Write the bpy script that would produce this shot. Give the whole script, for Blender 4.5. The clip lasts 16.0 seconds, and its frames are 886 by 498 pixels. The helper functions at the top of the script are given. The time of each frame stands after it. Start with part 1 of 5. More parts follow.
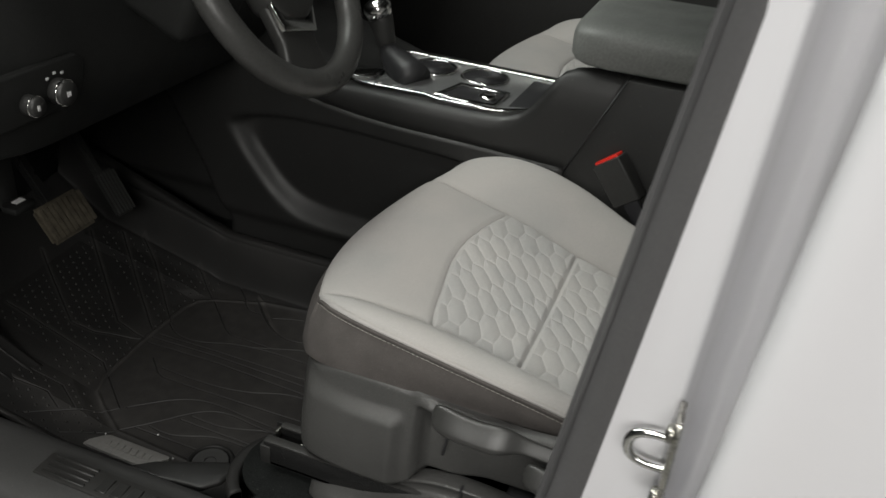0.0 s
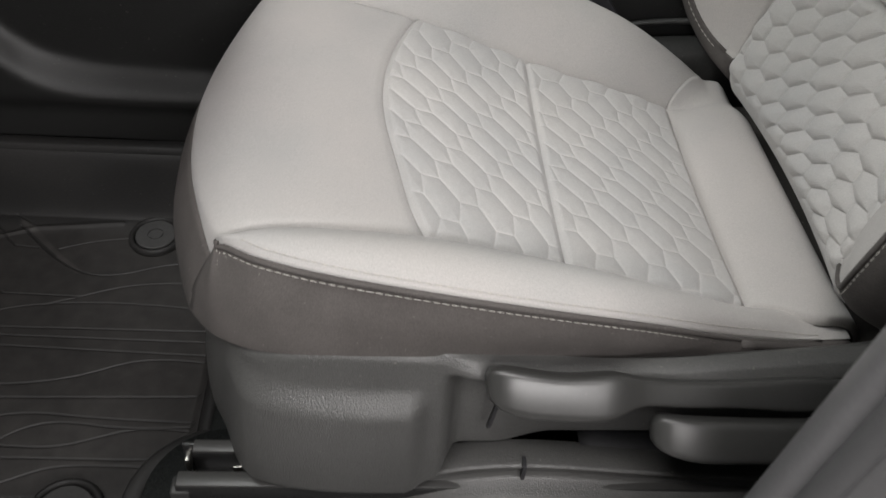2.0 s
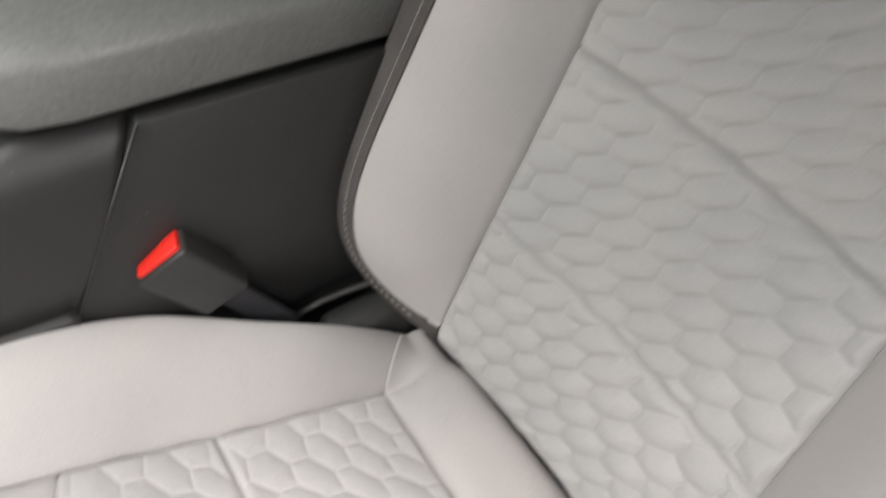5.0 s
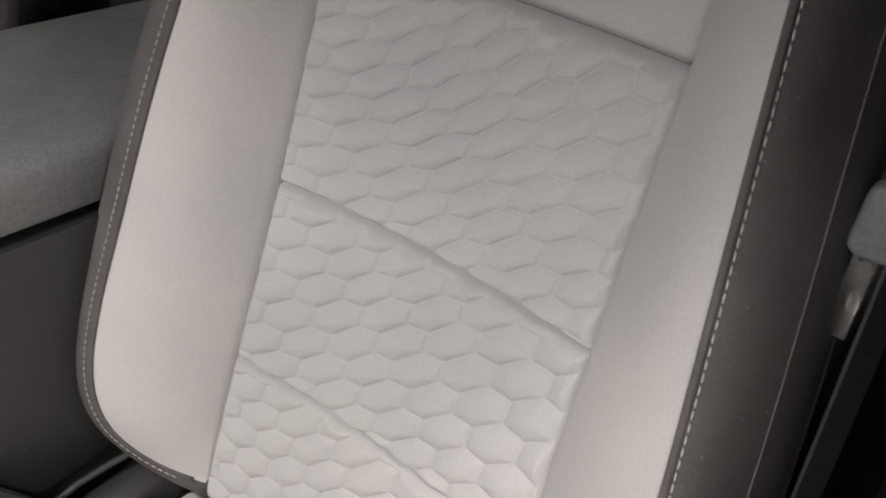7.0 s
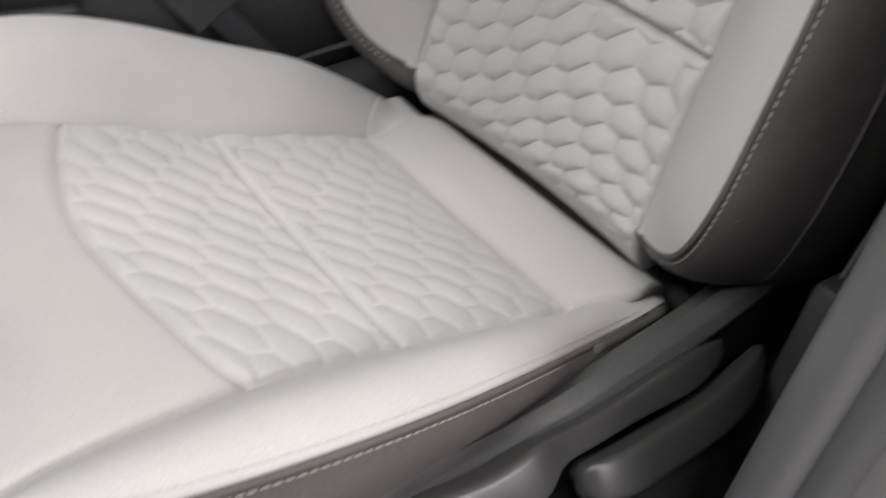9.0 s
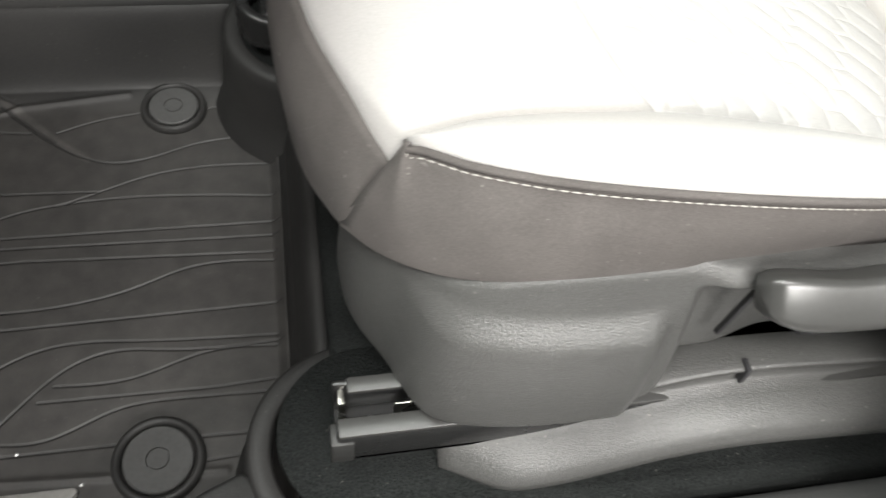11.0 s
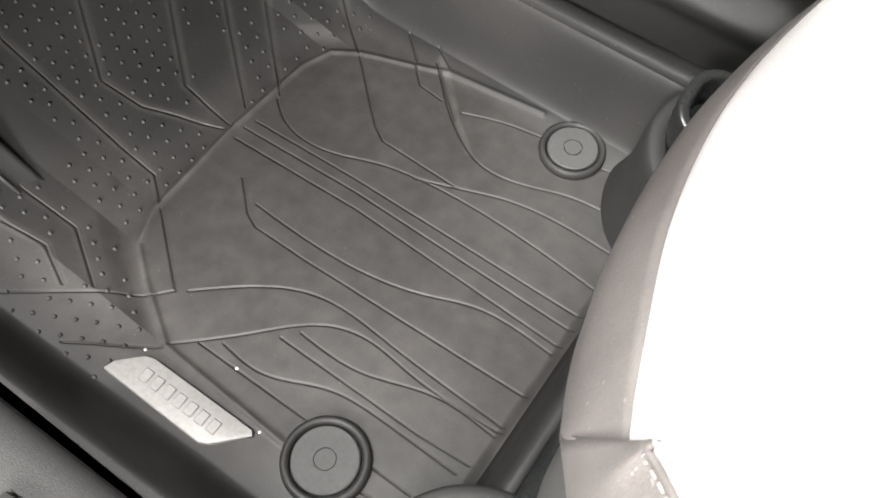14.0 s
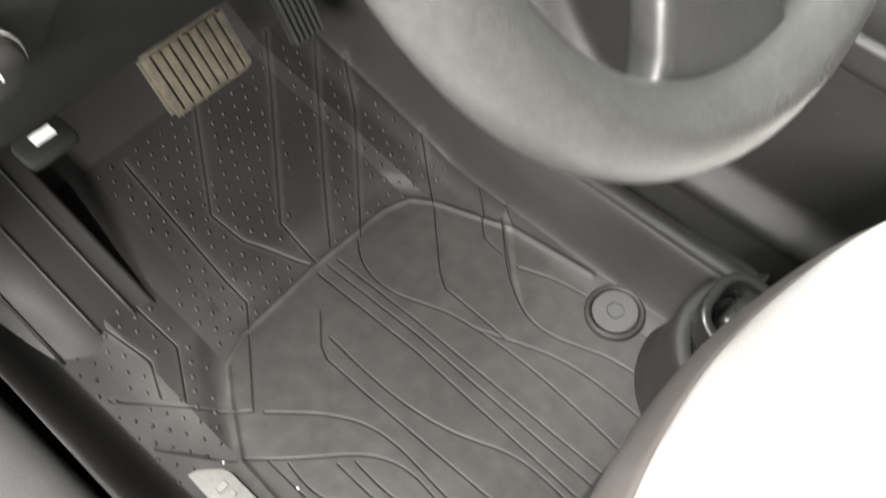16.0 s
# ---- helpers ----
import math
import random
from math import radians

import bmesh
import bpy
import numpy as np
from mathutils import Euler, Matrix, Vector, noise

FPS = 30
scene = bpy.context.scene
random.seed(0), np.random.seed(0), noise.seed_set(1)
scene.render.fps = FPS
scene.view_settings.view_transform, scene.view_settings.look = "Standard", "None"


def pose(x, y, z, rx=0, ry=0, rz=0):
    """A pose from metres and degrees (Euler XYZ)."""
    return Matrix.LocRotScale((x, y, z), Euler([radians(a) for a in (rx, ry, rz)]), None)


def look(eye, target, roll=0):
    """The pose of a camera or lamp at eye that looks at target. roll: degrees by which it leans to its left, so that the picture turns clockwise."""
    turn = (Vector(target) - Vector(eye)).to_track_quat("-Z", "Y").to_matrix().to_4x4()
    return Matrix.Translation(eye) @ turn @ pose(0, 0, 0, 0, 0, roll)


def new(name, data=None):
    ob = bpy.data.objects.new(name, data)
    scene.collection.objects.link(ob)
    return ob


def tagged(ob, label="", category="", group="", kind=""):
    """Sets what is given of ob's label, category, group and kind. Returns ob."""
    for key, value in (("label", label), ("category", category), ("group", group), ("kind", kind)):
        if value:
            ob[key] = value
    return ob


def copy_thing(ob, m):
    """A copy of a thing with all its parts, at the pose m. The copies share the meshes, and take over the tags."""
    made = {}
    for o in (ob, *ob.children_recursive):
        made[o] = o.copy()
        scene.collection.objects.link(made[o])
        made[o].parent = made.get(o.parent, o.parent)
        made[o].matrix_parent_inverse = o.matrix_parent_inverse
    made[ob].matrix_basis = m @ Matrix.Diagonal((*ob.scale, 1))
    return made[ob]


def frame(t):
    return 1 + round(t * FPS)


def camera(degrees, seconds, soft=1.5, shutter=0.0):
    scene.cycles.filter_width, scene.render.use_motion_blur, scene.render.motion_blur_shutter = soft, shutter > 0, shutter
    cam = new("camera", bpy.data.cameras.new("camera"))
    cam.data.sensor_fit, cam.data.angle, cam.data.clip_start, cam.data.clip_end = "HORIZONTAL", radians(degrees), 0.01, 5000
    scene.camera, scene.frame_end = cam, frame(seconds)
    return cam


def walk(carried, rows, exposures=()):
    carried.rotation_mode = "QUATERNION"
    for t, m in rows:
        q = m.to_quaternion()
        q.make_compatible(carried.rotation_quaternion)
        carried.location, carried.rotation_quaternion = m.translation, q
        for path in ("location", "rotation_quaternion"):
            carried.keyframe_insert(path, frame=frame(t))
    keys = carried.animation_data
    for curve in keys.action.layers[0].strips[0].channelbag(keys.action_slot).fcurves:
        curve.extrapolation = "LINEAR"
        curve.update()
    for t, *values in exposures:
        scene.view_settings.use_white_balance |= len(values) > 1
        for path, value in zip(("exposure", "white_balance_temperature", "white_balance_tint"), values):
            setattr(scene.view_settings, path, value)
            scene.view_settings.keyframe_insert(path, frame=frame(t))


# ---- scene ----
K = 1.14                      # metres for one unit of the plan below
cam = camera(55.25, 16.0, soft=1.5, shutter=0.4)
PATH = [
    (0, (0.1564, -0.9230, 0.8987), (-0.1202, -0.1070, 0.3911), 4.88),
    (0.5, (0.0514, -0.8579, 0.8490), (-0.1727, -0.0384, 0.3217), 5.24),
    (1, (-0.0310, -0.7852, 0.8001), (-0.1338, 0.0468, 0.2549), 4.89),
    (1.5, (-0.0922, -0.7080, 0.7239), (-0.0794, 0.0860, 0.1162), 4.88),
    (2, (-0.1369, -0.5934, 0.7136), (-0.0652, 0.1335, 0.0306), 5.47),
    (2.5, (-0.1609, -0.4950, 0.7438), (-0.0314, 0.1901, 0.0270), 5.59),
    (3, (-0.2002, -0.3941, 0.7572), (-0.0153, 0.2509, 0.0156), 6.61),
    (3.5, (-0.2016, -0.2944, 0.7581), (0.0267, 0.3343, 0.0148), 6.94),
    (4, (-0.1940, -0.2448, 0.7615), (0.0717, 0.3383, -0.0062), 7.14),
    (4.5, (-0.1351, -0.2172, 0.7997), (0.2103, 0.3451, 0.0483), 7.94),
    (5, (-0.0866, -0.2171, 0.8819), (0.3443, 0.3199, 0.1566), 7.56),
    (5.2, (-0.0694, -0.2187, 0.9178), (0.3887, 0.3195, 0.2104), 7.61),
    (7.3, (-0.0807, -0.2986, 0.8624), (0.6151, 0.1707, 0.3188), 6.51),
    (7.5, (-0.0947, -0.3061, 0.8444), (0.6137, 0.1407, 0.2982), 7.14),
    (8, (-0.1529, -0.3482, 0.7587), (0.5898, 0.0566, 0.2253), 7.76),
    (8.5, (-0.2052, -0.4084, 0.6875), (0.4984, 0.0613, 0.1543), 7.65),
    (9, (-0.2253, -0.4489, 0.6567), (0.2773, 0.1565, 0.0394), 6.13),
    (9.5, (-0.2430, -0.4675, 0.6404), (0.5100, 0.7175, -0.7836), 9.80),
    (10, (-0.2447, -0.4693, 0.6377), (0.3313, 0.6687, -0.9023), 9.70),
    (10.2, (-0.2500, -0.4667, 0.6395), (0.2760, 0.6593, -0.9275), 9.60),
    (12.3, (-0.3781, -0.4228, 0.6079), (-0.3581, 0.6862, -1.0561), 10.50),
    (12.5, (-0.3781, -0.4175, 0.6070), (-0.4171, 0.6835, -1.0630), 10.60),
    (13, (-0.3605, -0.3877, 0.6202), (-0.5525, 0.6553, -1.0758), 9.20),
    (13.5, (-0.3114, -0.3596, 0.6263), (-0.6554, 0.6144, -1.0857), 7.90),
    (14, (-0.2702, -0.3114, 0.6281), (-0.7562, 0.5786, -1.0959), 6.40),
    (14.5, (-0.2518, -0.2693, 0.6193), (-0.8308, 0.5617, -1.1047), 4.50),
    (15, (-0.2579, -0.2482, 0.6456), (-0.8639, 0.5248, -1.0964), 3.10),
    (15.5, (-0.2596, -0.2518, 0.6939), (-0.8726, 0.4872, -1.0601), 2.20),
    (16, (-0.2754, -0.2588, 0.7702), (-0.9704, 0.5522, -0.9208), 1.30),
]


def real(p):
    return Vector(p) * K


walk(cam, [(t, look(real(eye), real(eye) + (Vector(aim) - Vector(eye)), roll)) for t, eye, aim, roll in PATH],
     exposures=[(0.0, -1.32, 6600, 5), (1.0, -0.72, 6700, 6), (2.0, -0.84, 6500, 10), (3.5, -1.06, 6500, 11), (4.0, -0.96, 6500, 11), (4.5, -0.68, 6450, 13), (5.0, -0.24, 6600, 13), (7.5, -0.06, 6700, 17), (8.3, -0.28, 6500, 17), (9.0, -0.54, 6400, 13), (9.5, -0.80, 6400, 12), (10.0, -0.58, 6450, 11), (12.4, 1.64, 6600, 1), (13.2, 1.74, 6550, 2), (14.0, 1.88, 6550, 9), (15.5, 1.68, 6650, 9), (16.0, 1.88, 6600, 7)])

# ---- light: a bright hall outside the car, with added lamps that are never in view ----
world = bpy.data.worlds.new("hall_light")
scene.world = world
world.use_nodes = True
world.node_tree.nodes["Background"].inputs[0].default_value = (0.92, 0.96, 1.0, 1)
world.node_tree.nodes["Background"].inputs[1].default_value = 0.032


def area_lamp(name, at, aim, sx, sy, watts, colour):
    data = bpy.data.lights.new(name, "AREA")
    data.shape, data.size, data.size_y, data.energy, data.color = "RECTANGLE", sx, sy, watts, colour
    ob = new(name, data)
    ob.matrix_world = look(real(at), real(aim))
    return ob


# Unseen area lamps, placed and sized to give the light its direction.
area_lamp("hall_lamp_side", (0.32, -2.15, 1.40), (0.0, 0.0, 0.3), 1.6, 0.30, 84, (1.0, 0.965, 0.955))
area_lamp("ceiling_lamp_high", (-0.50, -1.4, 2.7), (-0.1, 0.0, 0.3), 2.0, 0.22, 98, (1.0, 0.965, 0.955))
area_lamp("ceiling_lamp_front", (-1.85, 0.1, 2.45), (0.0, 0.3, 0.45), 0.8, 2.8, 205, (0.975, 1.0, 0.975))

# ---- materials ----


def material(name, base, rough, metal=0.0, stain=0.25, stain_scale=9.0, grain=0.15, grain_scale=260.0, bump=0.15, bump_scale=700.0,
             depth=0.0004, coat=0.0, tint=None, weave=0.0, sheen=0.0, lint=0.0, paler=None, uneven=1.0, spec=0.5, cloudy=34.0, clear=(0.36, 0.66)):
    m = bpy.data.materials.new(name)
    m.use_nodes = True
    nt = m.node_tree
    b = nt.nodes["Principled BSDF"]
    link = nt.links.new
    tc = nt.nodes.new("ShaderNodeTexCoord")

    def noise_node(scale, detail):
        n = nt.nodes.new("ShaderNodeTexNoise")
        n.inputs["Scale"].default_value, n.inputs["Detail"].default_value = scale, detail
        link(tc.outputs["Object"], n.inputs["Vector"])
        return n

    big, fine = noise_node(stain_scale, 5), noise_node(grain_scale, 3)
    dark = tint or tuple(c * (1 - stain) for c in base)
    mix = nt.nodes.new("ShaderNodeMix")
    mix.data_type = "RGBA"
    ramp = nt.nodes.new("ShaderNodeMapRange")
    ramp.inputs[1].default_value, ramp.inputs[2].default_value = 0.35, 0.7
    link(big.outputs["Fac"], ramp.inputs[0])
    link(ramp.outputs[0], mix.inputs[0])
    mix.inputs[6].default_value, mix.inputs[7].default_value = (*base, 1), (*dark, 1)
    mul = nt.nodes.new("ShaderNodeMix")
    mul.data_type, mul.blend_type = "RGBA", "MULTIPLY"
    mul.inputs[0].default_value = 1.0
    speck = nt.nodes.new("ShaderNodeMapRange")
    speck.inputs[1].default_value, speck.inputs[2].default_value = 0.3, 0.7
    speck.inputs[3].default_value, speck.inputs[4].default_value = 1 - grain, 1 + grain
    link(fine.outputs["Fac"], speck.inputs[0])
    comb = nt.nodes.new("ShaderNodeCombineColor")
    for i in range(3):
        link(speck.outputs[0], comb.inputs[i])
    link(mix.outputs[2], mul.inputs[6])
    link(comb.outputs[0], mul.inputs[7])
    colour = mul.outputs[2]

    def over(fac, rgb):
        lay = nt.nodes.new("ShaderNodeMix")
        lay.data_type = "RGBA"
        link(fac, lay.inputs[0])
        link(colour, lay.inputs[6])
        lay.inputs[7].default_value = (*rgb, 1)
        return lay.outputs[2]

    if paler:
        # scuffs, trodden dust, painted groove shade and quilt lines, spread by the mesh's own value
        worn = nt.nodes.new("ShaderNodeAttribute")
        worn.attribute_name = "wear_tone"
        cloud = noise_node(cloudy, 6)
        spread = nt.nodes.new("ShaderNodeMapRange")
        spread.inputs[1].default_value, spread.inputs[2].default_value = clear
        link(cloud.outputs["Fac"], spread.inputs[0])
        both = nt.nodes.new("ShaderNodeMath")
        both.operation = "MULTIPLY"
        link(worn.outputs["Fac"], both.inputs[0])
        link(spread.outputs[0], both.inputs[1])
        colour = over(both.outputs[0], paler)
    if lint:
        fleck = noise_node(230, 1)
        cut = nt.nodes.new("ShaderNodeMapRange")
        cut.inputs[1].default_value, cut.inputs[2].default_value = 0.735, 0.80
        cut.inputs[4].default_value = lint
        link(fleck.outputs["Fac"], cut.inputs[0])
        colour = over(cut.outputs[0], (0.45, 0.43, 0.40))
    link(colour, b.inputs["Base Color"])
    rr = nt.nodes.new("ShaderNodeMapRange")
    rr.inputs[1].default_value, rr.inputs[2].default_value = 0.3, 0.7
    rr.inputs[3].default_value, rr.inputs[4].default_value = max(rough - 0.08 * uneven, 0.02), min(rough + 0.1 * uneven, 1)
    link(big.outputs["Fac"], rr.inputs[0])
    link(rr.outputs[0], b.inputs["Roughness"])
    b.inputs["Metallic"].default_value = metal
    b.inputs["Specular IOR Level"].default_value = spec
    b.inputs["Coat Weight"].default_value = coat
    b.inputs["Coat Roughness"].default_value = 0.05
    b.inputs["Sheen Weight"].default_value = sheen
    if bump:
        bn = nt.nodes.new("ShaderNodeBump")
        bn.inputs["Strength"].default_value, bn.inputs["Distance"].default_value = bump, depth
        rel = noise_node(bump_scale, 2)
        height = rel.outputs["Fac"]
        if weave:
            wv = nt.nodes.new("ShaderNodeTexWave")
            wv.bands_direction = "DIAGONAL"
            wv.inputs["Scale"].default_value, wv.inputs["Distortion"].default_value = weave, 1.5
            wv.inputs["Detail"].default_value = 1
            link(tc.outputs["Object"], wv.inputs["Vector"])
            add = nt.nodes.new("ShaderNodeMath")
            add.operation = "ADD"
            link(wv.outputs["Fac"], add.inputs[0])
            link(height, add.inputs[1])
            height = add.outputs[0]
        link(height, bn.inputs["Height"])
        link(bn.outputs[0], b.inputs["Normal"])
    return m


CLOTH = material("light_grey_cloth", (0.485, 0.459, 0.440), 0.9, tint=(0.415, 0.405, 0.395), stain_scale=6, grain=0.09, grain_scale=900, bump=0.45, bump_scale=1300, weave=330, sheen=0.12)
QUILT = material("quilted_grey_cloth", (0.48, 0.463, 0.447), 0.9, paler=(0.56, 0.54, 0.525), tint=(0.405, 0.402, 0.400), stain_scale=7, grain=0.09, grain_scale=900, bump=0.45, bump_scale=1300, weave=330, sheen=0.12)
DARK_CLOTH = material("dark_brown_grey_cloth", (0.100, 0.090, 0.085), 0.9, stain=0.25, stain_scale=16, grain=0.2, grain_scale=1000, bump=0.4, bump_scale=1500, weave=360, lint=0.25)
PLASTIC = material("grained_black_plastic", (0.0205, 0.0205, 0.020), 0.44, stain=0.2, stain_scale=10, grain=0.15, grain_scale=500, bump=0.55, bump_scale=900, depth=0.0006, lint=0.1)
SHIELD = material("grained_dark_grey_plastic", (0.076, 0.0755, 0.073), 0.36, spec=0.6, stain=0.2, stain_scale=9, grain=0.15, grain_scale=500, bump=0.6, bump_scale=760, depth=0.0010, lint=0.2)
SMOOTH = material("satin_black_plastic", (0.030, 0.030, 0.029), 0.42, stain=0.2, bump=0.1, bump_scale=1500, lint=0.08)
DASH = material("matt_black_dash_plastic", (0.014, 0.0145, 0.014), 0.55, stain=0.2, bump=0.4, bump_scale=900, spec=0.3)
LEATHER = material("worn_grey_leather", (0.056, 0.056, 0.054), 0.34, stain=0.2, stain_scale=14, bump=0.5, bump_scale=700, depth=0.0004)
VINYL = material("grey_vinyl", (0.17, 0.175, 0.168), 0.45, stain=0.15, stain_scale=12, bump=0.4, bump_scale=800, depth=0.0004)
TRIM = material("satin_pillar_plastic", (0.112, 0.109, 0.112), 0.40, stain=0.08, grain=0.06, bump=0.12, bump_scale=1600, lint=0.06)
LEVER = material("satin_grey_plastic", (0.040, 0.0395, 0.038), 0.36, spec=0.6, stain=0.08, grain=0.06, bump=0.12, bump_scale=1600, lint=0.06)
RUBBER = material("dusty_black_rubber", (0.019, 0.0187, 0.0184), 0.55, stain=0.3, stain_scale=10, tint=(0.023, 0.0222, 0.0214), grain=0.14, grain_scale=420, bump=0.3, bump_scale=900, lint=0.06, paler=(0.084, 0.079, 0.0745), spec=0.32, cloudy=48.0, clear=(0.12, 0.76))
CARPET = material("black_carpet", (0.015, 0.0165, 0.016), 0.95, stain=0.3, grain=0.6, grain_scale=620, bump=1.0, bump_scale=620, depth=0.002, lint=0.12, spec=0.1)
DOOR_RUBBER = material("grey_rubber_seal", (0.088, 0.086, 0.088), 0.42, stain=0.08, stain_scale=20, grain=0.05, bump=0.06, bump_scale=1500, lint=0.05)
# Black rubber; also colours the shade sheets in the lever recess and console pocket.
SEAL_SHADE = material("black_rubber_and_shade", (0.026, 0.026, 0.028), 0.5, stain=0.2, bump=0.1)
PAINT = material("white_car_paint", (0.745, 0.738, 0.765), 0.26, stain=0.02, stain_scale=3, grain=0.0, bump=0.0, coat=1.0, uneven=0.0)
CHROME = material("chrome", (0.75, 0.75, 0.74), 0.14, metal=1.0, stain=0.1, bump=0.0)
STEEL = material("zinc_plated_steel", (0.5, 0.49, 0.45), 0.28, metal=1.0, stain=0.3, stain_scale=60, bump=0.1)
SILL = material("grained_grey_sill_plastic", (0.072, 0.072, 0.071), 0.45, stain=0.2, stain_scale=8, grain=0.15, grain_scale=500, bump=0.6, bump_scale=900, depth=0.0007, lint=0.1)
BLACK_STEEL = material("black_painted_steel", (0.02, 0.02, 0.02), 0.25, stain=0.3, bump=0.05)
RED = material("red_button_plastic", (0.75, 0.03, 0.02), 0.35, stain=0.05, bump=0.0)
BADGE = material("matt_silver_plastic", (0.24, 0.235, 0.225), 0.5, stain=0.12, grain=0.1, bump=0.3, bump_scale=1500)
SILVER = material("satin_silver_trim", (0.30, 0.305, 0.305), 0.30, metal=0.6, stain=0.1, grain=0.05, bump=0.05, bump_scale=1500)
CAP = material("matt_grey_cap_plastic", (0.060, 0.060, 0.059), 0.68, stain=0.12, grain=0.1, bump=0.2, bump_scale=1200, spec=0.3)
THREAD = material("pale_thread", (0.50, 0.48, 0.44), 0.85, stain=0.1, bump=0.0)
WEB = material("black_webbing", (0.03, 0.03, 0.035), 0.7, stain=0.2, bump=0.4, bump_scale=1200)
ICON = material("white_marking", (0.7, 0.7, 0.7), 0.5, stain=0.0, bump=0.0)
CONCRETE = material("polished_concrete", (0.36, 0.35, 0.33), 0.5, stain=0.25, stain_scale=2, grain=0.15, grain_scale=60, bump=0.1)
WALLS = material("hall_wall_paint", (0.5, 0.5, 0.49), 0.8, stain=0.05, stain_scale=1, bump=0.05)
PEDAL = material("worn_rubber_pedal", (0.115, 0.10, 0.075), 0.5, stain=0.4, stain_scale=60, bump=0.4, bump_scale=500)

# ---- mesh helpers (plan units in, metres out) ----


def mesh(name, verts, faces, mat, parent=None, label="", smooth=True):
    me = bpy.data.meshes.new(name)
    me.from_pydata([tuple(float(c) * K for c in v) for v in verts], [], [tuple(int(i) for i in f) for f in faces])
    me.materials.append(mat)
    if smooth:
        me.polygons.foreach_set("use_smooth", [True] * len(me.polygons))
    me.update()
    ob = new(name, me)
    if parent is not None:
        ob.parent = parent
    if label:
        tagged(ob, label)
    return ob


def part(name, bm, mat, parent=None, label="", smooth=False):
    me = bpy.data.meshes.new(name)
    bm.transform(Matrix.Scale(K, 4))
    bm.to_mesh(me)
    bm.free()
    me.materials.append(mat)
    if smooth:
        me.polygons.foreach_set("use_smooth", [True] * len(me.polygons))
        me.set_sharp_from_angle(angle=radians(38))
    ob = new(name, me)
    if parent is not None:
        ob.parent = parent
    if label:
        tagged(ob, label)
    return ob


def thing(name, label, category, group="", kind=""):
    return tagged(new(name), label, category, group, kind)


def spline(xk, yk, x):
    """Natural cubic through the knots."""
    xk, yk, x = np.array(xk, float), np.array(yk, float), np.asarray(x, float)
    if xk[0] > xk[-1]:
        xk, yk = xk[::-1], yk[::-1]
    n = len(xk)
    h = np.diff(xk)
    A, r = np.eye(n), np.zeros(n)
    for i in range(1, n - 1):
        A[i, i - 1:i + 2] = h[i - 1], 2 * (h[i - 1] + h[i]), h[i]
        r[i] = 6 * ((yk[i + 1] - yk[i]) / h[i] - (yk[i] - yk[i - 1]) / h[i - 1])
    m = np.linalg.solve(A, r)
    x = np.clip(x, xk[0], xk[-1])
    i = np.clip(np.searchsorted(xk, x) - 1, 0, n - 2)
    a, b = xk[i + 1] - x, x - xk[i]
    return (m[i] * a ** 3 + m[i + 1] * b ** 3) / (6 * h[i]) + (yk[i] / h[i] - m[i] * h[i] / 6) * a + (yk[i + 1] / h[i] - m[i + 1] * h[i] / 6) * b


def through_points(points, n):
    """n points along a smooth line through the given ones."""
    p = np.array(points, float)
    s = np.concatenate([[0], np.cumsum(np.linalg.norm(np.diff(p, axis=0), axis=1))])
    q = np.linspace(0, s[-1], n)
    return np.stack([spline(s, p[:, k], q) for k in range(p.shape[1])], 1)


def grid_faces(nu, nv, start=0):
    i, j = np.meshgrid(np.arange(nu - 1), np.arange(nv - 1), indexing="ij")
    a = start + i * nv + j
    return np.stack([a, a + 1, a + nv + 1, a + nv], -1).reshape(-1, 4)


def patch(name, P, mat, parent=None, label="", down=(0, 0, -0.01)):
    """A sheet of points P[u, v] with a folded-in rim of the given depth."""
    nu, nv = P.shape[:2]
    rim = [(0, j) for j in range(nv)] + [(i, nv - 1) for i in range(1, nu)] + [(nu - 1, j) for j in range(nv - 2, -1, -1)] + [(i, 0) for i in range(nu - 2, 0, -1)]
    verts = P.reshape(-1, 3)
    faces = [tuple(f) for f in grid_faces(nu, nv)]
    low = [P[i, j] + np.array(down) for i, j in rim]
    base = len(verts)
    for k in range(len(rim)):
        n = (k + 1) % len(rim)
        a, b = rim[k][0] * nv + rim[k][1], rim[n][0] * nv + rim[n][1]
        faces.append((b, a, base + k, base + n))
    return mesh(name, np.vstack([verts, low]), faces, mat, parent, label)


def wear_tone(ob, values):
    """Keeps a value (0 base colour, 1 paler) for dust and painted tone on the first points of a mesh."""
    at = ob.data.attributes.new("wear_tone", "FLOAT", "POINT")
    full = np.zeros(len(ob.data.vertices), np.float32)
    full[:values.size] = np.clip(values, 0, 1).reshape(-1)
    at.data.foreach_set("value", full)
    return ob


def loft(name, rings, mat, parent=None, label="", closed=True, caps=True, smooth=True):
    rings = np.array(rings, float)
    nu, nv = rings.shape[:2]
    faces = []
    for i in range(nu - 1):
        for j in range(nv if closed else nv - 1):
            k = (j + 1) % nv
            faces.append((i * nv + j, i * nv + k, (i + 1) * nv + k, (i + 1) * nv + j))
    if caps and closed:
        faces += [tuple(range(nv - 1, -1, -1)), tuple((nu - 1) * nv + j for j in range(nv))]
    return mesh(name, rings.reshape(-1, 3), faces, mat, parent, label, smooth)


